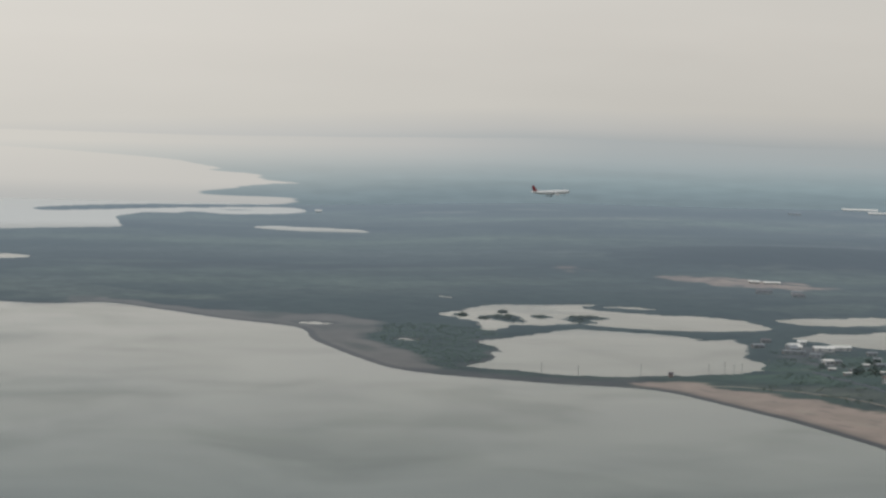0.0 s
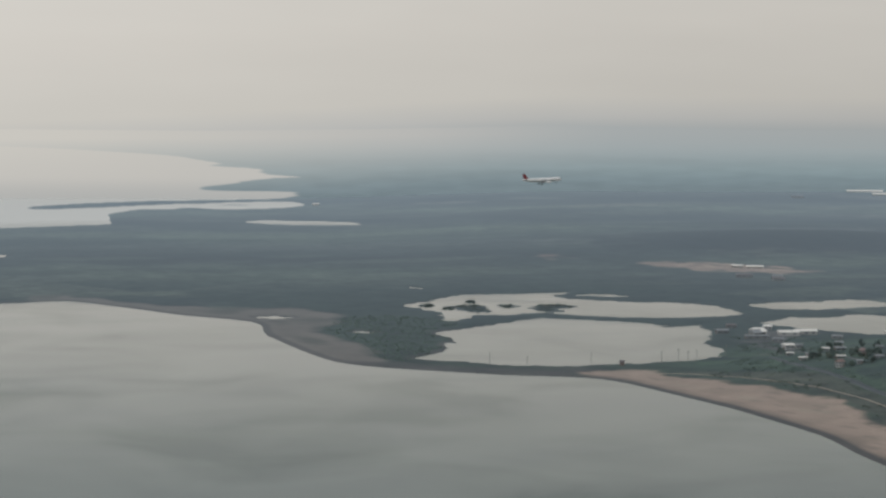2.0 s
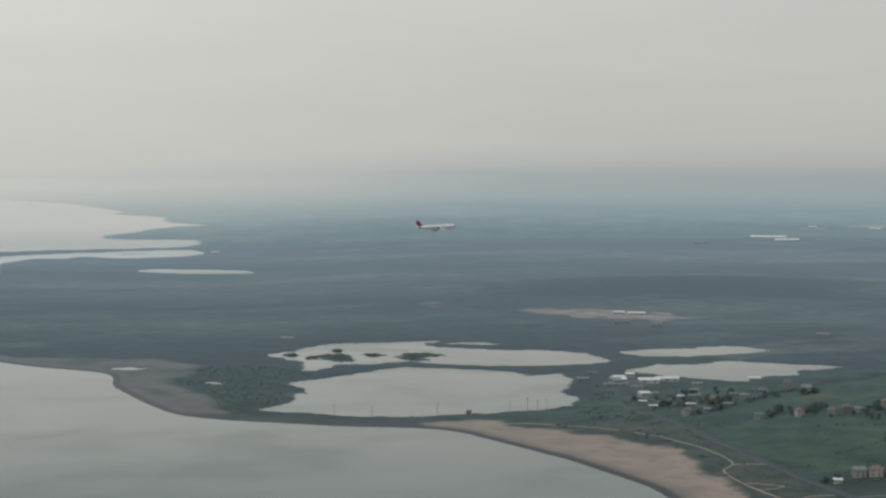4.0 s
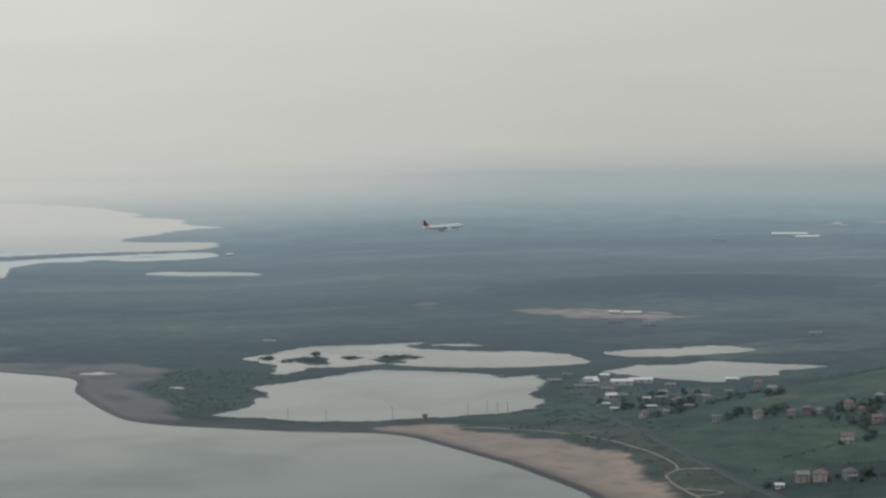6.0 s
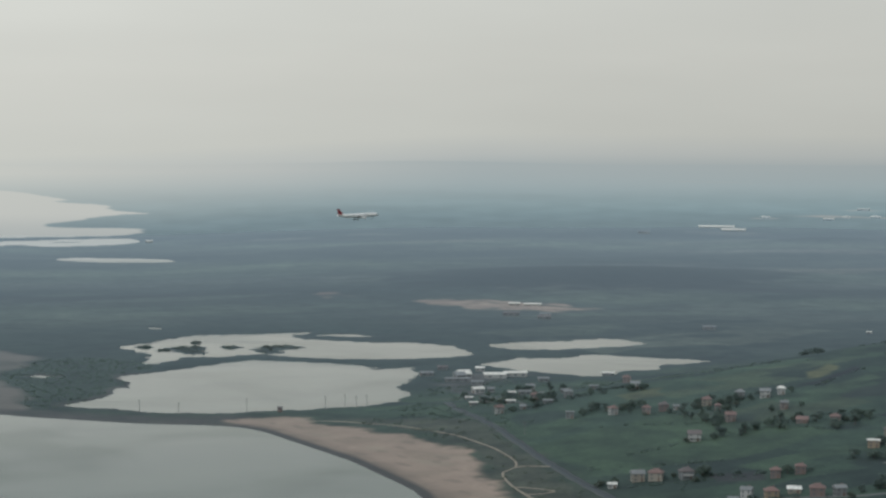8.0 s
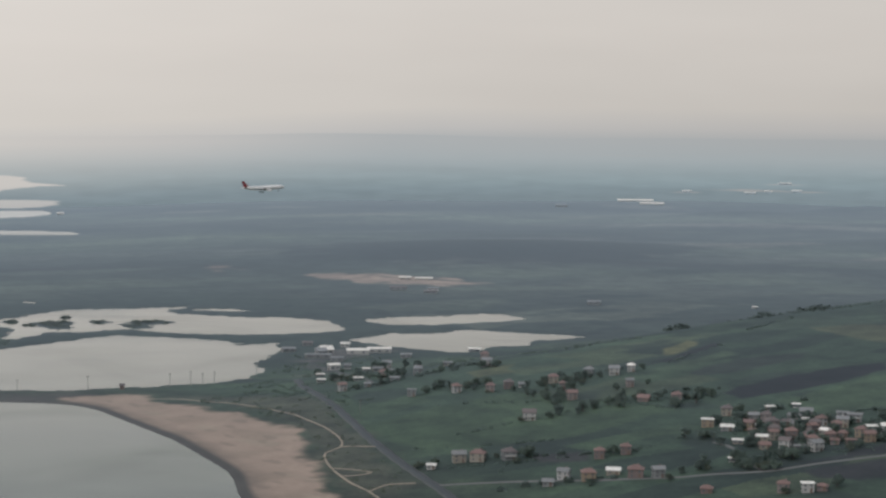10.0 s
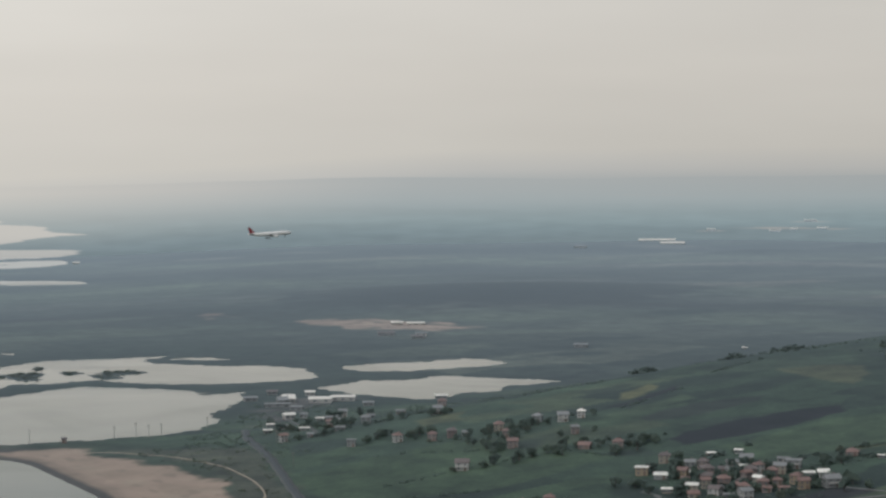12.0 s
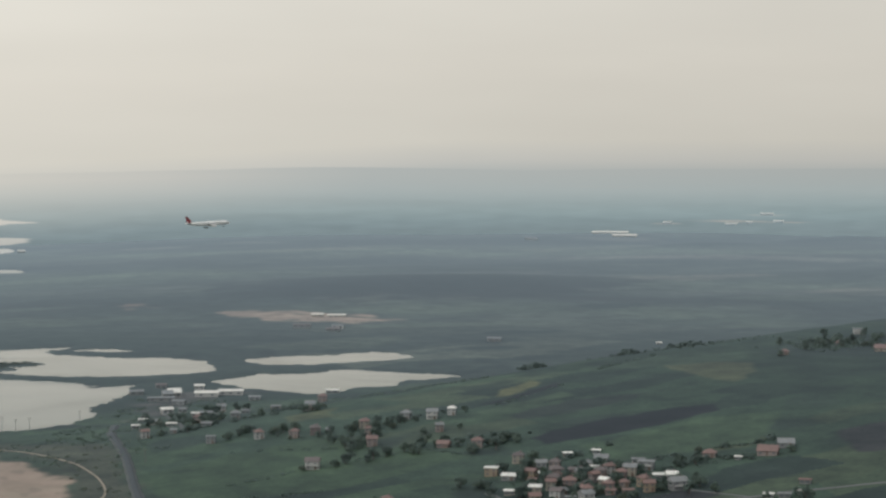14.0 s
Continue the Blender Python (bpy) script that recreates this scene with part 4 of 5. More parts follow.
# ---- sheds and warehouses ----
def shed(x, y, w, d, h, wall, roof, turn=0.0, kind="gable", label="long low shed with a white metal roof", group="farm sheds", scale=1.0, base=None):
    az = math.degrees(math.atan2(x - 80, y))
    root = new("shed", None)
    z = stand(x, y) if base is None else base
    root.matrix_basis = pose(x, y, z, 0, 0, -az + turn)
    part("wall", add_box(bmesh.new(), (w, d, h * 0.8 + 2), (0, 0, h * 0.4 - 1), 0.05), WALLS[wall], root)
    part("roof", add_roof(bmesh.new(), w, d, d * 0.16, h * 0.8, kind, 0.5), ROOFS[roof], root)
    bays = max(2, int(w / 6))
    for i in range(bays):
        part_of("window", WINDOW_WIDE, root, at=pose((i + 0.5) / bays * w - w / 2, -d / 2 - 0.02, h * 0.45))
    part("gate", add_box(bmesh.new(), (0.16, 2.6, 2.0), (-w / 2 - 0.03, 0, 1.0), 0.03), M_DOOR, root)
    return tagged(root, label, "shed", group)


for spec in ((736, 1350, 9, 16, 4, 0, 3, 12), (728, 1342, 7, 14, 4, 4, 2, 12), (756, 1335, 17, 9, 3.5, 0, 3, 4), (777, 1340, 18, 8, 3.5, 0, 3, 3), (694, 1246, 7.5, 7, 4.5, 0, 3, 20),
             (768, 1383, 7, 6, 3.5, 0, 3, 0), (717, 1324, 19, 5, 3, 4, 2, 5), (722, 1300, 9, 6, 3, 4, 2, -8), (707, 1250, 5, 6, 3.5, 0, 2, 0), (702, 1190, 8, 5, 3, 4, 2, 10),
             (690, 1150, 7, 5, 3, 4, 2, -5), (745, 1405, 8, 6, 3, 4, 1, 0), (714, 1372, 10, 7, 3, 4, 2, 12), (780, 1300, 8, 6, 3, 4, 2, 4), (655, 1160, 8, 5, 3, 0, 2, 8), (850, 1318, 9, 5, 2.6, 4, 3, 0),
             (700, 1205, 5, 4, 2.6, 0, 3, 0), (668, 1098, 6, 4, 2.5, 4, 2, 0)):
    shed(*spec, label="long low farm shed with a pale sheet roof beside the lagoon")
for spec in ((1124, 1972, 13, 8, 2.4, 1, 3, 0), (1143, 1962, 20, 8, 1.9, 1, 3, 0), (1052, 1848, 18, 9, 4, 4, 1, 0), (1085, 1830, 12, 8, 4, 0, 2, 0), (1066, 1800, 14, 8, 3, 4, 1, 0)):
    shed(*spec, group="quarry sheds", label="flat works building with a white roof on bare tan earth")
for spec in ((2540, 3600, 80, 16, 3.0, 0, 3, 0), (2495, 3470, 52, 16, 3.0, 0, 3, 0), (2270, 3480, 26, 18, 4, 0, 2, 0)):
    shed(*spec, group="far warehouses", label="very long hazy warehouse with a white roof")
for spec in ((1289, 3839, 14, 10, 4, 0, 3, 0), (1281, 1522, 5, 3, 1.8, 4, 3, 0), (1156, 1620, 13, 7, 3.5, 4, 2, 0)):
    shed(*spec, group="lone sheds", label="lone small shed with a pale roof far out on the plain")
for fx, fy, fw in ((3345, 4531, 30), (3413, 4330, 40), (3560, 4440, 24), (3696, 4484, 34), (4256, 5251, 44)):
    qx, qy, qz = (float(v) for v in place(fx, fy, 22))
    shed(qx, qy, fw * 0.7, 10, 2.6, 0, 3, 0, "gable", "distant hazy works building with a pale roof", "far works", base=qz)


for spec in ((730, 808, 5, 4, 2.6, 4, 3, 15), (752, 798, 6, 4, 2.5, 4, 2, 30), (700, 778, 5, 3.5, 2.5, 1, 3, 0), (760, 800, 5, 4, 2.6, 0, 3, -10), (745, 765, 4, 4, 2.5, 4, 2, 0), (772, 760, 6, 4, 2.6, 4, 3, 20),
             (715, 748, 5, 3, 2.3, 4, 2, 10), (722, 795, 4, 3, 2.4, 1, 0, 0), (742, 741, 5, 3.5, 2.4, 2, 0, 15), (786, 800, 6, 4, 2.6, 0, 2, 0), (785, 838, 4, 3, 2.4, 0, 3, 0), (770, 842, 4, 3, 2.4, 0, 3, 20),
             (672, 745, 3.5, 2.5, 2.2, 0, 3, 0), (640, 1150, 5, 3, 2.4, 0, 3, 12), (655, 1125, 6, 3, 2.4, 4, 3, 5), (660, 1195, 5, 3, 2.4, 4, 3, 0), (720, 1165, 5, 4, 2.5, 4, 2, 0), (735, 1150, 6, 4, 2.5, 1, 2, 0),
             (783, 689, 4, 3, 2.4, 0, 3, 0), (788, 684, 5, 3, 2.3, 4, 2, 10), (797, 683, 4, 3, 2.3, 0, 3, -10), (812, 700, 5, 3, 2.4, 4, 0, 0), (826, 771, 3, 2, 2, 0, 3, 0)):
    shed(*spec, group="yard sheds", label="small yard shed with a pale sheet roof")


def beach_hut(x, y):
    root = new("beach_hut", None)
    root.matrix_basis = pose(x, y, stand(x, y), 0, 0, -20)
    part("wall", add_box(bmesh.new(), (3.2, 2.8, 3.6), (0, 0, 0.8), 0.05), WALLS[5], root)
    part("roof", add_roof(bmesh.new(), 3.2, 2.8, 1.1, 2.6, "gable", 0.3, 0.15), ROOFS[1], root)
    part_of("door", DOOR, root, at=pose(0, -1.42, 1.05))
    tagged(root, "small dark brick hut at the top of the beach", "hut")


beach_hut(523, 1209)


# ---- poles along the lagoon bank ----
def utility_pole(x, y, tall):
    root = new("utility_pole", None)
    root.matrix_basis = pose(x, y, stand(x, y), 0, 0, 20)
    bm = bmesh.new()
    bmesh.ops.create_cone(bm, cap_ends=True, segments=8, radius1=0.19, radius2=0.12, depth=tall + 1, matrix=Matrix.Translation((0, 0, tall / 2 - 0.5)))
    part("pole", bm, M_POLE, root, smooth=False)
    part("crossarm", add_box(bmesh.new(), (2.4, 0.22, 0.22), (0, 0.2, tall - 0.7), 0.02), M_POLE, root)
    for sx in (-1.0, 0.0, 1.0):
        bm = bmesh.new()
        bmesh.ops.create_cone(bm, cap_ends=True, segments=6, radius1=0.12, radius2=0.07, depth=0.4, matrix=Matrix.Translation((sx, 0.2, tall - 0.4)))
        part("insulator", bm, M_CONCRETE, root)
    return tagged(root, "dark weathered utility pole on the lagoon bank", "pole", "poles by the lagoon")


for px, py, tall in ((440, 1258, 8), (462, 1241, 8), (503, 1219, 9), (556, 1208, 9), (571, 1209, 10), (580, 1210, 8), (590, 1214, 8), (630, 1236, 8), (645, 1150, 8), (620, 1085, 8), (596, 1000, 8)):
    utility_pole(px, py, tall)


# ---- trees and scrub ----
def tree_meshes(seed, tall, wide, leaf_mat):
    rng = random.Random(seed)
    bm = bmesh.new()
    bmesh.ops.create_cone(bm, cap_ends=True, segments=7, radius1=0.06 * tall, radius2=0.02 * tall, depth=tall * 0.7, matrix=Matrix.Translation((0, 0, tall * 0.3)))
    tips = []
    for k in range(7):
        a, up = k * 2.4 + rng.random(), rng.uniform(0.35, 0.8)
        start = Vector((0, 0, tall * rng.uniform(0.25, 0.5)))
        end = Vector((math.cos(a) * wide * rng.uniform(0.22, 0.42), math.sin(a) * wide * rng.uniform(0.22, 0.42), tall * up))
        way = end - start
        m = Matrix.Translation((start + end) / 2) @ way.to_track_quat("Z", "Y").to_matrix().to_4x4()
        bmesh.ops.create_cone(bm, cap_ends=True, segments=5, radius1=0.022 * tall, radius2=0.008 * tall, depth=way.length, matrix=m)
        tips.append(end)
    trunk = bpy.data.meshes.new("trunk")
    bm.to_mesh(trunk)
    bm.free()
    trunk.materials.append(M_BARK)
    tips.append(Vector((0, 0, tall * 0.82)))
    verts, faces = [], []
    for c in tips:
        spread = wide * rng.uniform(0.18, 0.28)
        for _ in range(120):
            d = Vector((rng.gauss(0, 1), rng.gauss(0, 1), rng.gauss(0, 0.8)))
            p = c + d.normalized() * spread * rng.uniform(0.35, 1.0)
            if p.z < tall * 0.12:
                continue
            nrm = (d.normalized() + Vector((rng.uniform(-.6, .6), rng.uniform(-.6, .6), rng.uniform(0, .9)))).normalized()
            q = nrm.to_track_quat("Z", "Y")
            s = wide * rng.uniform(0.035, 0.07)
            i = len(verts)
            for ox, oy, oz in ((-s, -s * .6, 0), (s, -s * .5, 0.1 * s), (s * .8, s * .7, -0.1 * s), (-s * .6, s * .8, 0.15 * s)):
                verts.append(p + q @ Vector((ox, oy, oz)))
            faces.append((i, i + 1, i + 2, i + 3))
    crown = bpy.data.meshes.new("crown")
    crown.from_pydata([tuple(v) for v in verts], [], faces)
    crown.materials.append(leaf_mat)
    return trunk, crown


KINDS = [tree_meshes(3, 5.2, 5.4, M_LEAF[0]), tree_meshes(7, 4.2, 5.0, M_LEAF[1]), tree_meshes(11, 6.4, 5.0, M_LEAF[0]), tree_meshes(17, 3.2, 4.2, M_LEAF[2]), tree_meshes(23, 4.8, 6.2, M_LEAF[1])]
TREE_WORDS = ("dark round-crowned tree beside the houses", "spreading green garden tree", "tall dark tree with a narrow crown", "low olive-green shrubby tree", "broad dark green field tree")
STOCK = []
for (trunk_me, crown_me), words in zip(KINDS, TREE_WORDS):
    t_ob = new("tree", trunk_me)
    part_of("crown", crown_me, t_ob)
    tagged(t_ob, words, "tree", "trees of the village and fields")
    STOCK.append(t_ob)
rng = random.Random(41)
spots = []
for cx, cy, count in ((682, 1115, 4), (674, 1055, 3), (686, 1036, 4), (740, 1102, 4), (704, 959, 4), (740, 994, 4), (761, 1004, 4), (766, 903, 6), (736, 939, 4), (724, 1001, 3), (671, 1108, 4), (698, 804, 5),
                      (714, 902, 3), (744, 890, 4), (743, 828, 4), (760, 801, 6), (765, 793, 5), (759, 737, 3), (730, 734, 3), (796, 774, 4), (671, 732, 6), (679, 724, 5), (700, 782, 2), (646, 738, 4), (711, 743, 2)):
    for _ in range(count):
        spots.append((cx + rng.gauss(0, 4.5), cy + rng.gauss(0, 5)))
for _ in range(24):
    spots.append((rng.gauss(740, 18), rng.gauss(775, 22)))
for _ in range(16):
    spots.append((rng.uniform(700, 690), rng.uniform(722, 742)) if _ < 6 else (rng.uniform(752, 800), rng.uniform(630, 690)))
for _ in range(30):
    spots.append((rng.gauss(1146, 18), rng.gauss(1090, 16)))
for _ in range(22):
    spots.append((rng.uniform(640, 730), rng.uniform(1090, 1230)))
for ob in [o for o in scene.objects if o.name.split(".")[0] == "house"]:
    for _ in range(rng.choice((0, 0, 1, 1, 2))):
        a = rng.uniform(0, 6.283)
        dist = rng.uniform(7, 13)
        spots.append((ob.location.x + dist * math.cos(a), ob.location.y + dist * math.sin(a)))
for (ax, ay), (bx, by), gap in (((665, 905), (740, 925), 7), ((548, 838), (566, 845), 5), ((586, 836), (606, 826), 6), ((700, 1030), (660, 1040), 6), ((700, 990), (690, 930), 8),
                                ((668, 735), (700, 742), 6), ((735, 800), (760, 790), 5), ((790, 1020), (745, 1030), 6), ((745, 830), (770, 840), 7), ((760, 745), (775, 740), 5),
                                ((640, 1090), (720, 1110), 7), ((700, 1110), (760, 1130), 7), ((650, 1130), (690, 1180), 7), ((560, 770), (612, 752), 7), ((600, 832), (650, 800), 8),
                                ((785, 775), (822, 788), 4), ((832, 770), (812, 786), 5), ((745, 830), (800, 850), 8), ((1110, 1060), (1150, 1090), 8), ((790, 800), (870, 800), 10),
                                ((760, 930), (790, 915), 6), ((690, 765), (680, 745), 5), ((722, 765), (750, 790), 6)):
    steps = max(1, int(math.hypot(bx - ax, by - ay) / gap))
    for i in range(steps + 1):
        t = i / steps
        spots.append((ax + (bx - ax) * t + rng.uniform(-3, 3), ay + (by - ay) * t + rng.uniform(-3, 3)))
wild, spots = spots[300:], spots[:300]
sz = height(np.array([s[0] for s in spots]), np.array([s[1] for s in spots]))
for i, ((tx, ty), tz) in enumerate(zip(spots, sz)):
    k = rng.randrange(len(STOCK))
    s = rng.uniform(0.6, 1.2)
    if i < len(STOCK):
        STOCK[i].matrix_basis = pose(tx, ty, tz - 0.1, 0, 0, rng.uniform(0, 360))
        continue
    ob = copy_thing(STOCK[k], pose(tx, ty, tz - 0.1, 0, 0, rng.uniform(0, 360)))
    ob.scale = (s, s, s * rng.uniform(0.9, 1.15))


def scrub_clumps(name, xs, ys, sizes, mat, label, flat=0.7, long=1.0, leaves=18):
    """Low bushes, each an uneven dome of leafy sprays."""
    g = np.random.default_rng(5)
    n, m = len(xs), int(leaves * 1.7)
    zs = height(xs, ys)
    way = g.normal(0, 1, (n, m, 3))
    way[:, :, 2] = np.abs(way[:, :, 2]) * 0.8
    way /= np.linalg.norm(way, axis=2)[:, :, None]
    size3 = np.stack([sizes * long * g.uniform(0.7, 1.5, n), sizes * g.uniform(0.7, 1.5, n), sizes * flat * g.uniform(0.6, 1.2, n)], -1)[:, None, :]
    c = way * g.uniform(0.45, 1.0, (n, m, 1)) * size3 + np.stack([xs, ys, zs], -1)[:, None, :]
    nrm = way * 0.6 + g.normal(0, 0.3, (n, m, 3)) + np.array((0, 0, 0.9))
    nrm /= np.linalg.norm(nrm, axis=2)[:, :, None]
    one = np.cross(nrm, g.normal(0, 1, (n, m, 3)))
    one /= np.linalg.norm(one, axis=2)[:, :, None] + 1e-9
    two = np.cross(nrm, one)
    s = (sizes[:, None] * g.uniform(0.2, 0.38, (n, m)))[:, :, None]
    v = np.stack([c - one * s, c - two * s * 0.7 + nrm * s * 0.15, c + one * s * 0.9, c + two * s * 0.8], 2).reshape(-1, 3)
    f = np.arange(n * m * 4).reshape(-1, 4)
    me = bpy.data.meshes.new(name)
    me.from_pydata(v.tolist(), [], f.tolist())
    me.materials.append(mat)
    return tagged(new(name, me), label, "scrub", kind="stuff")


def scatter(n, line, seed):
    g = np.random.default_rng(seed)
    (x0, y0), (x1, y1) = line.min(0), line.max(0)
    x, y = g.uniform(x0, x1, n * 3), g.uniform(y0, y1, n * 3)
    ok = (inside_distance(x, y, line) > 2) & (shore(x, y) > 3)
    return x[ok][:n], y[ok][:n], g


g = np.random.default_rng(31)
far_side = [(936, 1166), (941, 1170), (944, 1172), (1015, 1166), (1069, 1180), (1076, 1172)]
sx = np.array([w[0] for w in wild] + [w[0] + o for w in far_side for o in (-5, -2, 1, 5)])
sy = np.array([w[1] for w in wild] + [w[1] + o for w in far_side for o in (2, -3, 4, -1)])
big = np.concatenate([g.uniform(1.6, 3.0, len(wild)), g.uniform(2.6, 4.6, len(sx) - len(wild))])
scrub_clumps("grove", sx, sy, big, M_LEAF[0], "dark field trees and bushes along hedges and lanes", 1.0, leaves=60)
islet_x, islet_y = [], []
for ix, iy, ia, ib in ISLETS[1:-1]:
    islet_x.append(ix + g.uniform(-0.75, 0.75, int(ia * 2)) * ia * 0.8)
    islet_y.append(iy + g.uniform(-0.75, 0.75, int(ia * 2)) * ib * 0.8)
islet_x, islet_y = np.concatenate(islet_x), np.concatenate(islet_y)
scrub_clumps("reeds", islet_x, islet_y, g.uniform(0.9, 2.2, len(islet_x)), M_LEAF[2], "dark reeds and bushes on the lagoon islets", 0.8, leaves=24)
sx, sy, g = scatter(800, THICKET, 1)
scrub_clumps("scrub", sx, sy, g.uniform(0.5, 1.9, len(sx)), M_LEAF[1], "dense dark scrub between beach and lagoon", 0.4)
HEATH = np.array([(545, 1010), (640, 1040), (660, 1180), (800, 1130), (900, 1110), (860, 1260), (700, 1350), (640, 1240), (575, 1160), (540, 1130)], float)
sx, sy, g = scatter(1500, HEATH, 2)
keep = waves(sx, sy, 70, 3.0) > -0.1
scrub_clumps("scrub", sx[keep], sy[keep], g.uniform(0.5, 1.7, keep.sum()), M_LEAF[1], "scattered low bushes on rough grass")
hedge_x, hedge_y = [], []
g = np.random.default_rng(12)
for (ax, ay), (bx, by) in (((826, 1020), (897, 1056)), ((570, 882), (640, 850)), ((640, 992), (720, 942)), ((790, 808), (860, 798)), ((940, 1092), (1020, 1132)), ((575, 800), (600, 832)), ((735, 880), (720, 940)),
                           ((600, 900), (660, 915)), ((657, 918), (760, 915)), ((760, 915), (783, 900)), ((790, 770), (845, 778)), ((556, 830), (612, 812)), ((612, 812), (668, 800)), ((690, 1005), (740, 985))):
    k = int(math.hypot(bx - ax, by - ay) / 2.2)
    t = g.uniform(0, 1, k)
    t = t[waves(t * 300 + ax, t * 0 + ay, 60, 3.0) > -0.35]
    hedge_x.append(ax + (bx - ax) * t + g.normal(0, 1.0, len(t)))
    hedge_y.append(ay + (by - ay) * t + g.normal(0, 1.0, len(t)))
hedge_x, hedge_y = np.concatenate(hedge_x), np.concatenate(hedge_y)
scrub_clumps("hedge", hedge_x, hedge_y, g.uniform(0.6, 1.7, len(hedge_x)), M_LEAF[0], "broken dark hedges along the field borders", 0.9)
g = np.random.default_rng(21)
sx, sy = g.normal(740, 18, 260), g.normal(774, 22, 260)
scrub_clumps("garden_bushes", sx, sy, g.uniform(0.6, 1.6, 260), M_LEAF[0], "dark garden bushes crowding between the village houses", 0.9)
sx, sy = g.normal(1058, 40, 70), g.normal(1160, 7, 70)
scrub_clumps("field_bushes", sx, sy, g.uniform(0.9, 2.0, 70), M_LEAF[0], "dark thickets along the brow of the hill", 1.0)
sx, sy = g.normal(1146, 20, 260), g.normal(1092, 18, 260)
scrub_clumps("hilltop_bushes", sx, sy, g.uniform(1.2, 3.0, 260), M_LEAF[0], "dark bushes thick round the hilltop houses", 0.9)
sx, sy, g = scatter(500, DUNES, 4)
keep = waves(sx, sy, 25, 2.0) > 0.1
scrub_clumps("scrub", sx[keep], sy[keep], g.uniform(0.5, 1.3, keep.sum()), M_LEAF[2], "low dune bushes behind the sand")


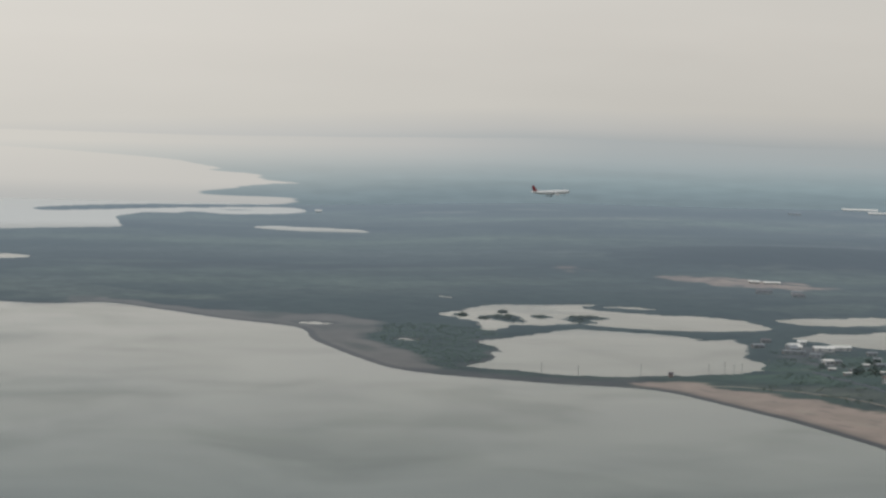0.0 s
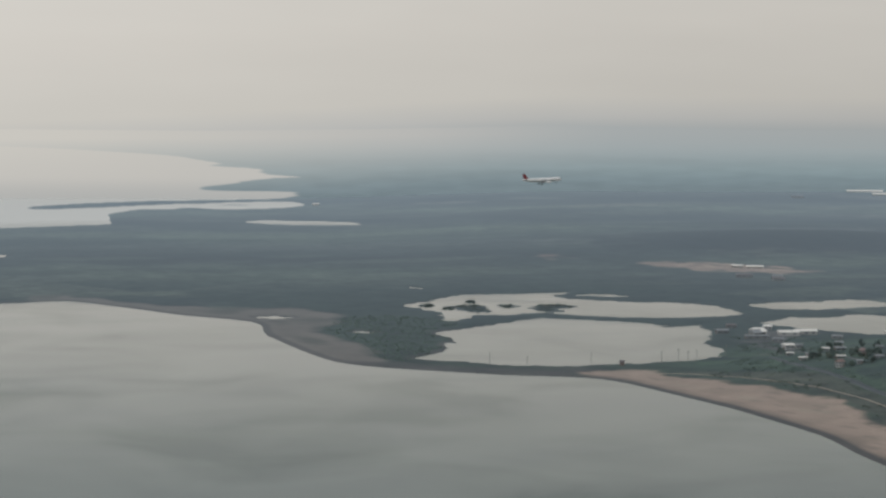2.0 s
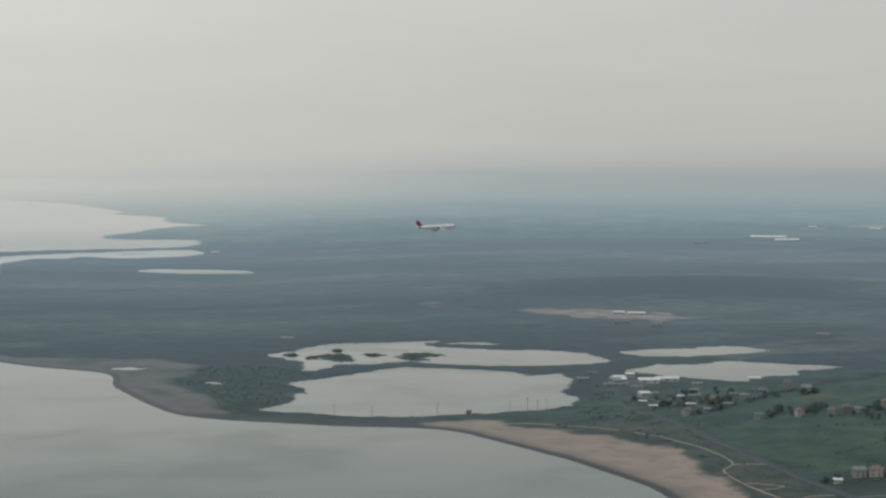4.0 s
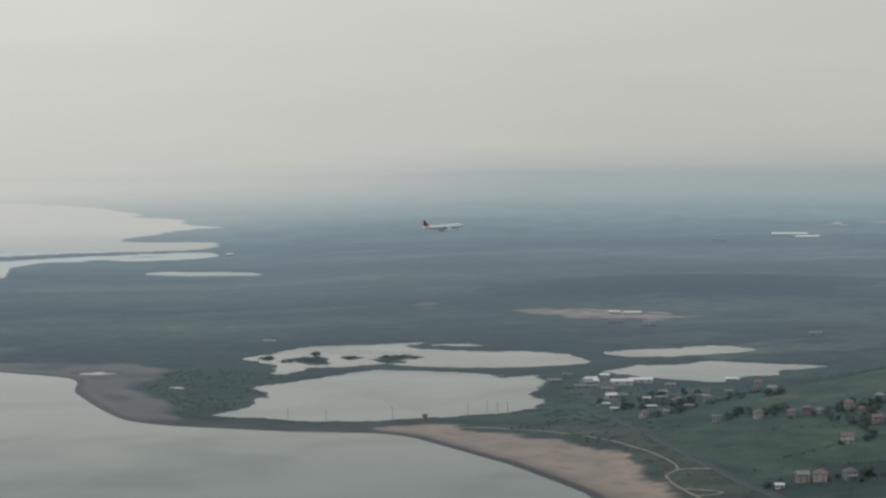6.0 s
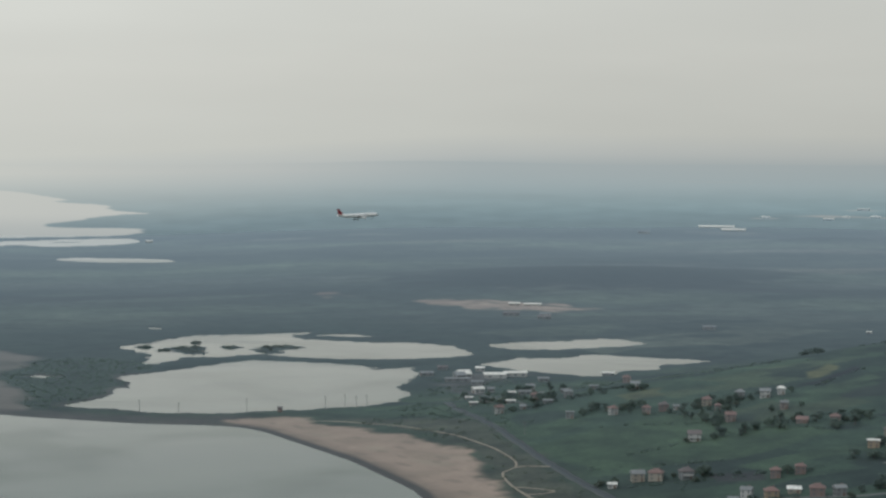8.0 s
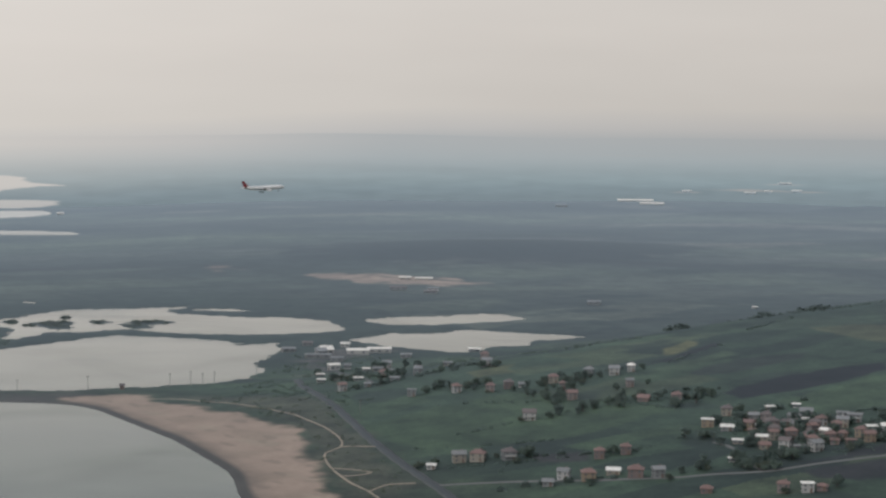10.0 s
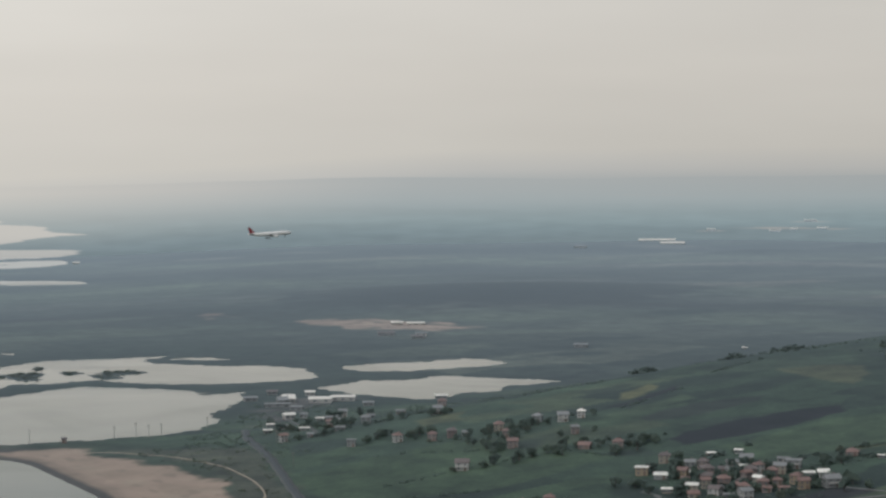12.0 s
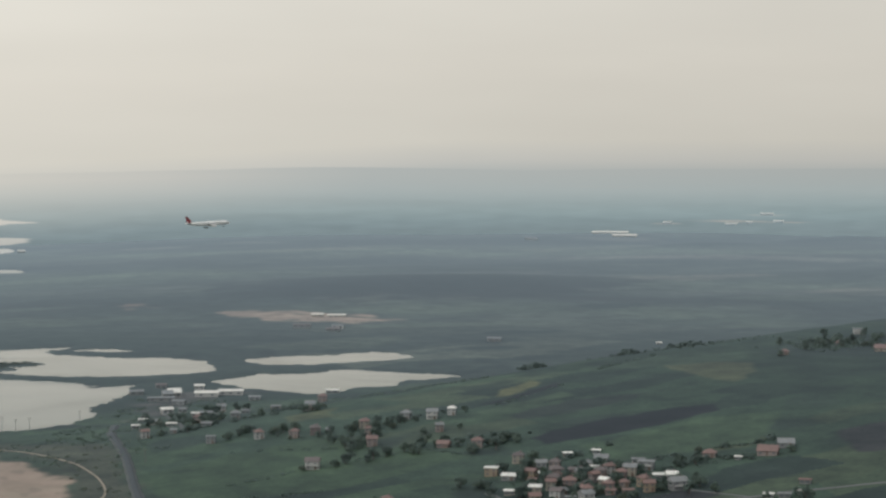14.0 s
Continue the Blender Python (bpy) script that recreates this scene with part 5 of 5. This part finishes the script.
# ---- the airliner ----
def airliner(x, y, z, length):
    root = new("airliner", None)
    root.matrix_basis = pose(x, y, z, 0, -3.0, 0) @ Matrix.Scale(length / 44.0, 4)
    bm = bmesh.new()
    rings = []
    for px, rad, up in ((-22, 0.25, 1.2), (-20, 0.7, 1.0), (-16, 1.35, 0.6), (-11, 1.85, 0.15), (-4, 2.0, 0), (6, 2.0, 0), (15, 2.0, 0), (18.5, 1.85, -0.05), (20.5, 1.35, -0.25), (21.7, 0.65, -0.45), (22.1, 0.15, -0.55)):
        rings.append([bm.verts.new((px, rad * math.cos(a), up + rad * math.sin(a))) for a in (2 * math.pi * k / 18 for k in range(18))])
    for a, b in zip(rings[:-1], rings[1:]):
        for k in range(18):
            bm.faces.new((a[k], b[k], b[(k + 1) % 18], a[(k + 1) % 18]))
    bm.faces.new(rings[0])
    bm.faces.new(rings[-1][::-1])
    part("fuselage", bm, M_PLANE, root, smooth=True)

    def blade(name, sections, mat, label=""):
        """A tapered wing or fin: sections of leading edge, chord, thickness at points outwards."""
        bm = bmesh.new()
        loops = []
        for (lx, ly, lz), chord, thick, up in sections:
            o = Vector((0, 0, thick)) if up == "z" else Vector((0, thick, 0))
            c = Vector((lx, ly, lz))
            loops.append([bm.verts.new(c), bm.verts.new(c + Vector((-chord * 0.3, 0, 0)) + o), bm.verts.new(c + Vector((-chord, 0, 0))), bm.verts.new(c + Vector((-chord * 0.3, 0, 0)) - o)])
        for a, b in zip(loops[:-1], loops[1:]):
            for k in range(4):
                bm.faces.new((a[k], a[(k + 1) % 4], b[(k + 1) % 4], b[k]))
        bm.faces.new(loops[0])
        bm.faces.new(loops[-1][::-1])
        bmesh.ops.recalc_face_normals(bm, faces=bm.faces[:])
        return part(name, bm, mat, root, label)

    for s in (-1, 1):
        blade("wing", [((5, s * 1.5, -1.2), 7.5, 0.45, "z"), ((0.5, s * 7, -0.7), 4.2, 0.28, "z"), ((-5.0, s * 17, 0.4), 1.6, 0.12, "z")], M_METAL, "light grey swept wing")
        blade("tailplane", [((-16.5, s * 0.6, 1.2), 3.6, 0.2, "z"), ((-19.8, s * 6, 1.8), 1.5, 0.08, "z")], M_METAL)
        bm = bmesh.new()
        bmesh.ops.create_cone(bm, cap_ends=True, segments=14, radius1=0.75, radius2=1.1, depth=4.0, matrix=Matrix.Translation((4.0, s * 5.8, -2.3)) @ Matrix.Rotation(math.pi / 2, 4, "Y"))
        eng = part("engine", bm, M_PLANE, root, "white underwing engine", smooth=False)
        bm = bmesh.new()
        bmesh.ops.create_cone(bm, cap_ends=True, segments=14, radius1=0.9, radius2=0.9, depth=0.1, matrix=Matrix.Translation((6.03, s * 5.8, -2.3)) @ Matrix.Rotation(math.pi / 2, 4, "Y"))
        part("intake", bm, M_TYRE, eng)
        part("pylon", add_box(bmesh.new(), (2.6, 0.3, 1.0), (2.6, s * 5.8, -1.2), 0.05), M_PLANE, root)
        leg = part("main_gear_leg", add_box(bmesh.new(), (0.35, 0.35, 2.6), (-2.0, s * 3.4, -2.6), 0.05), M_METAL, root)
        for dx in (-0.5, 0.5):
            bm = bmesh.new()
            bmesh.ops.create_cone(bm, cap_ends=True, segments=14, radius1=0.62, radius2=0.62, depth=0.5, matrix=Matrix.Translation((-2.0 + dx, s * 3.4, -3.8)) @ Matrix.Rotation(math.pi / 2, 4, "X"))
            part("wheel", bm, M_TYRE, leg)
    blade("fin", [((-14.5, 0, 1.6), 6.0, 0.25, "y"), ((-19.6, 0, 7.6), 2.4, 0.12, "y")], M_RED, "red tail fin")
    part("tail_band", add_box(bmesh.new(), (2.4, 0.3, 0.5), (-17.5, 0, 2.1), 0.05), M_RED, root)
    leg = part("nose_gear_leg", add_box(bmesh.new(), (0.3, 0.3, 2.0), (15.5, 0, -2.7), 0.05), M_METAL, root)
    bm = bmesh.new()
    bmesh.ops.create_cone(bm, cap_ends=True, segments=12, radius1=0.45, radius2=0.45, depth=0.6, matrix=Matrix.Translation((15.5, 0, -3.6)) @ Matrix.Rotation(math.pi / 2, 4, "X"))
    part("wheel", bm, M_TYRE, leg)
    pane = box_mesh("cabin_window", (0.5, 0.06, 0.45), M_GLASS)
    for k in range(26):
        for s in (-1, 1):
            part_of("cabin_window", pane, root, at=pose(-12.5 + k * 1.08, s * 1.98, 0.45))
    part("cockpit_window", add_box(bmesh.new(), (1.0, 2.0, 0.5), (20.2, 0, 0.55), 0.1), M_GLASS, root)
    tagged(root, "white airliner with red tail fin and lowered wheels", "airplane")
    return root


airliner(1334, 2887, 84, 74)
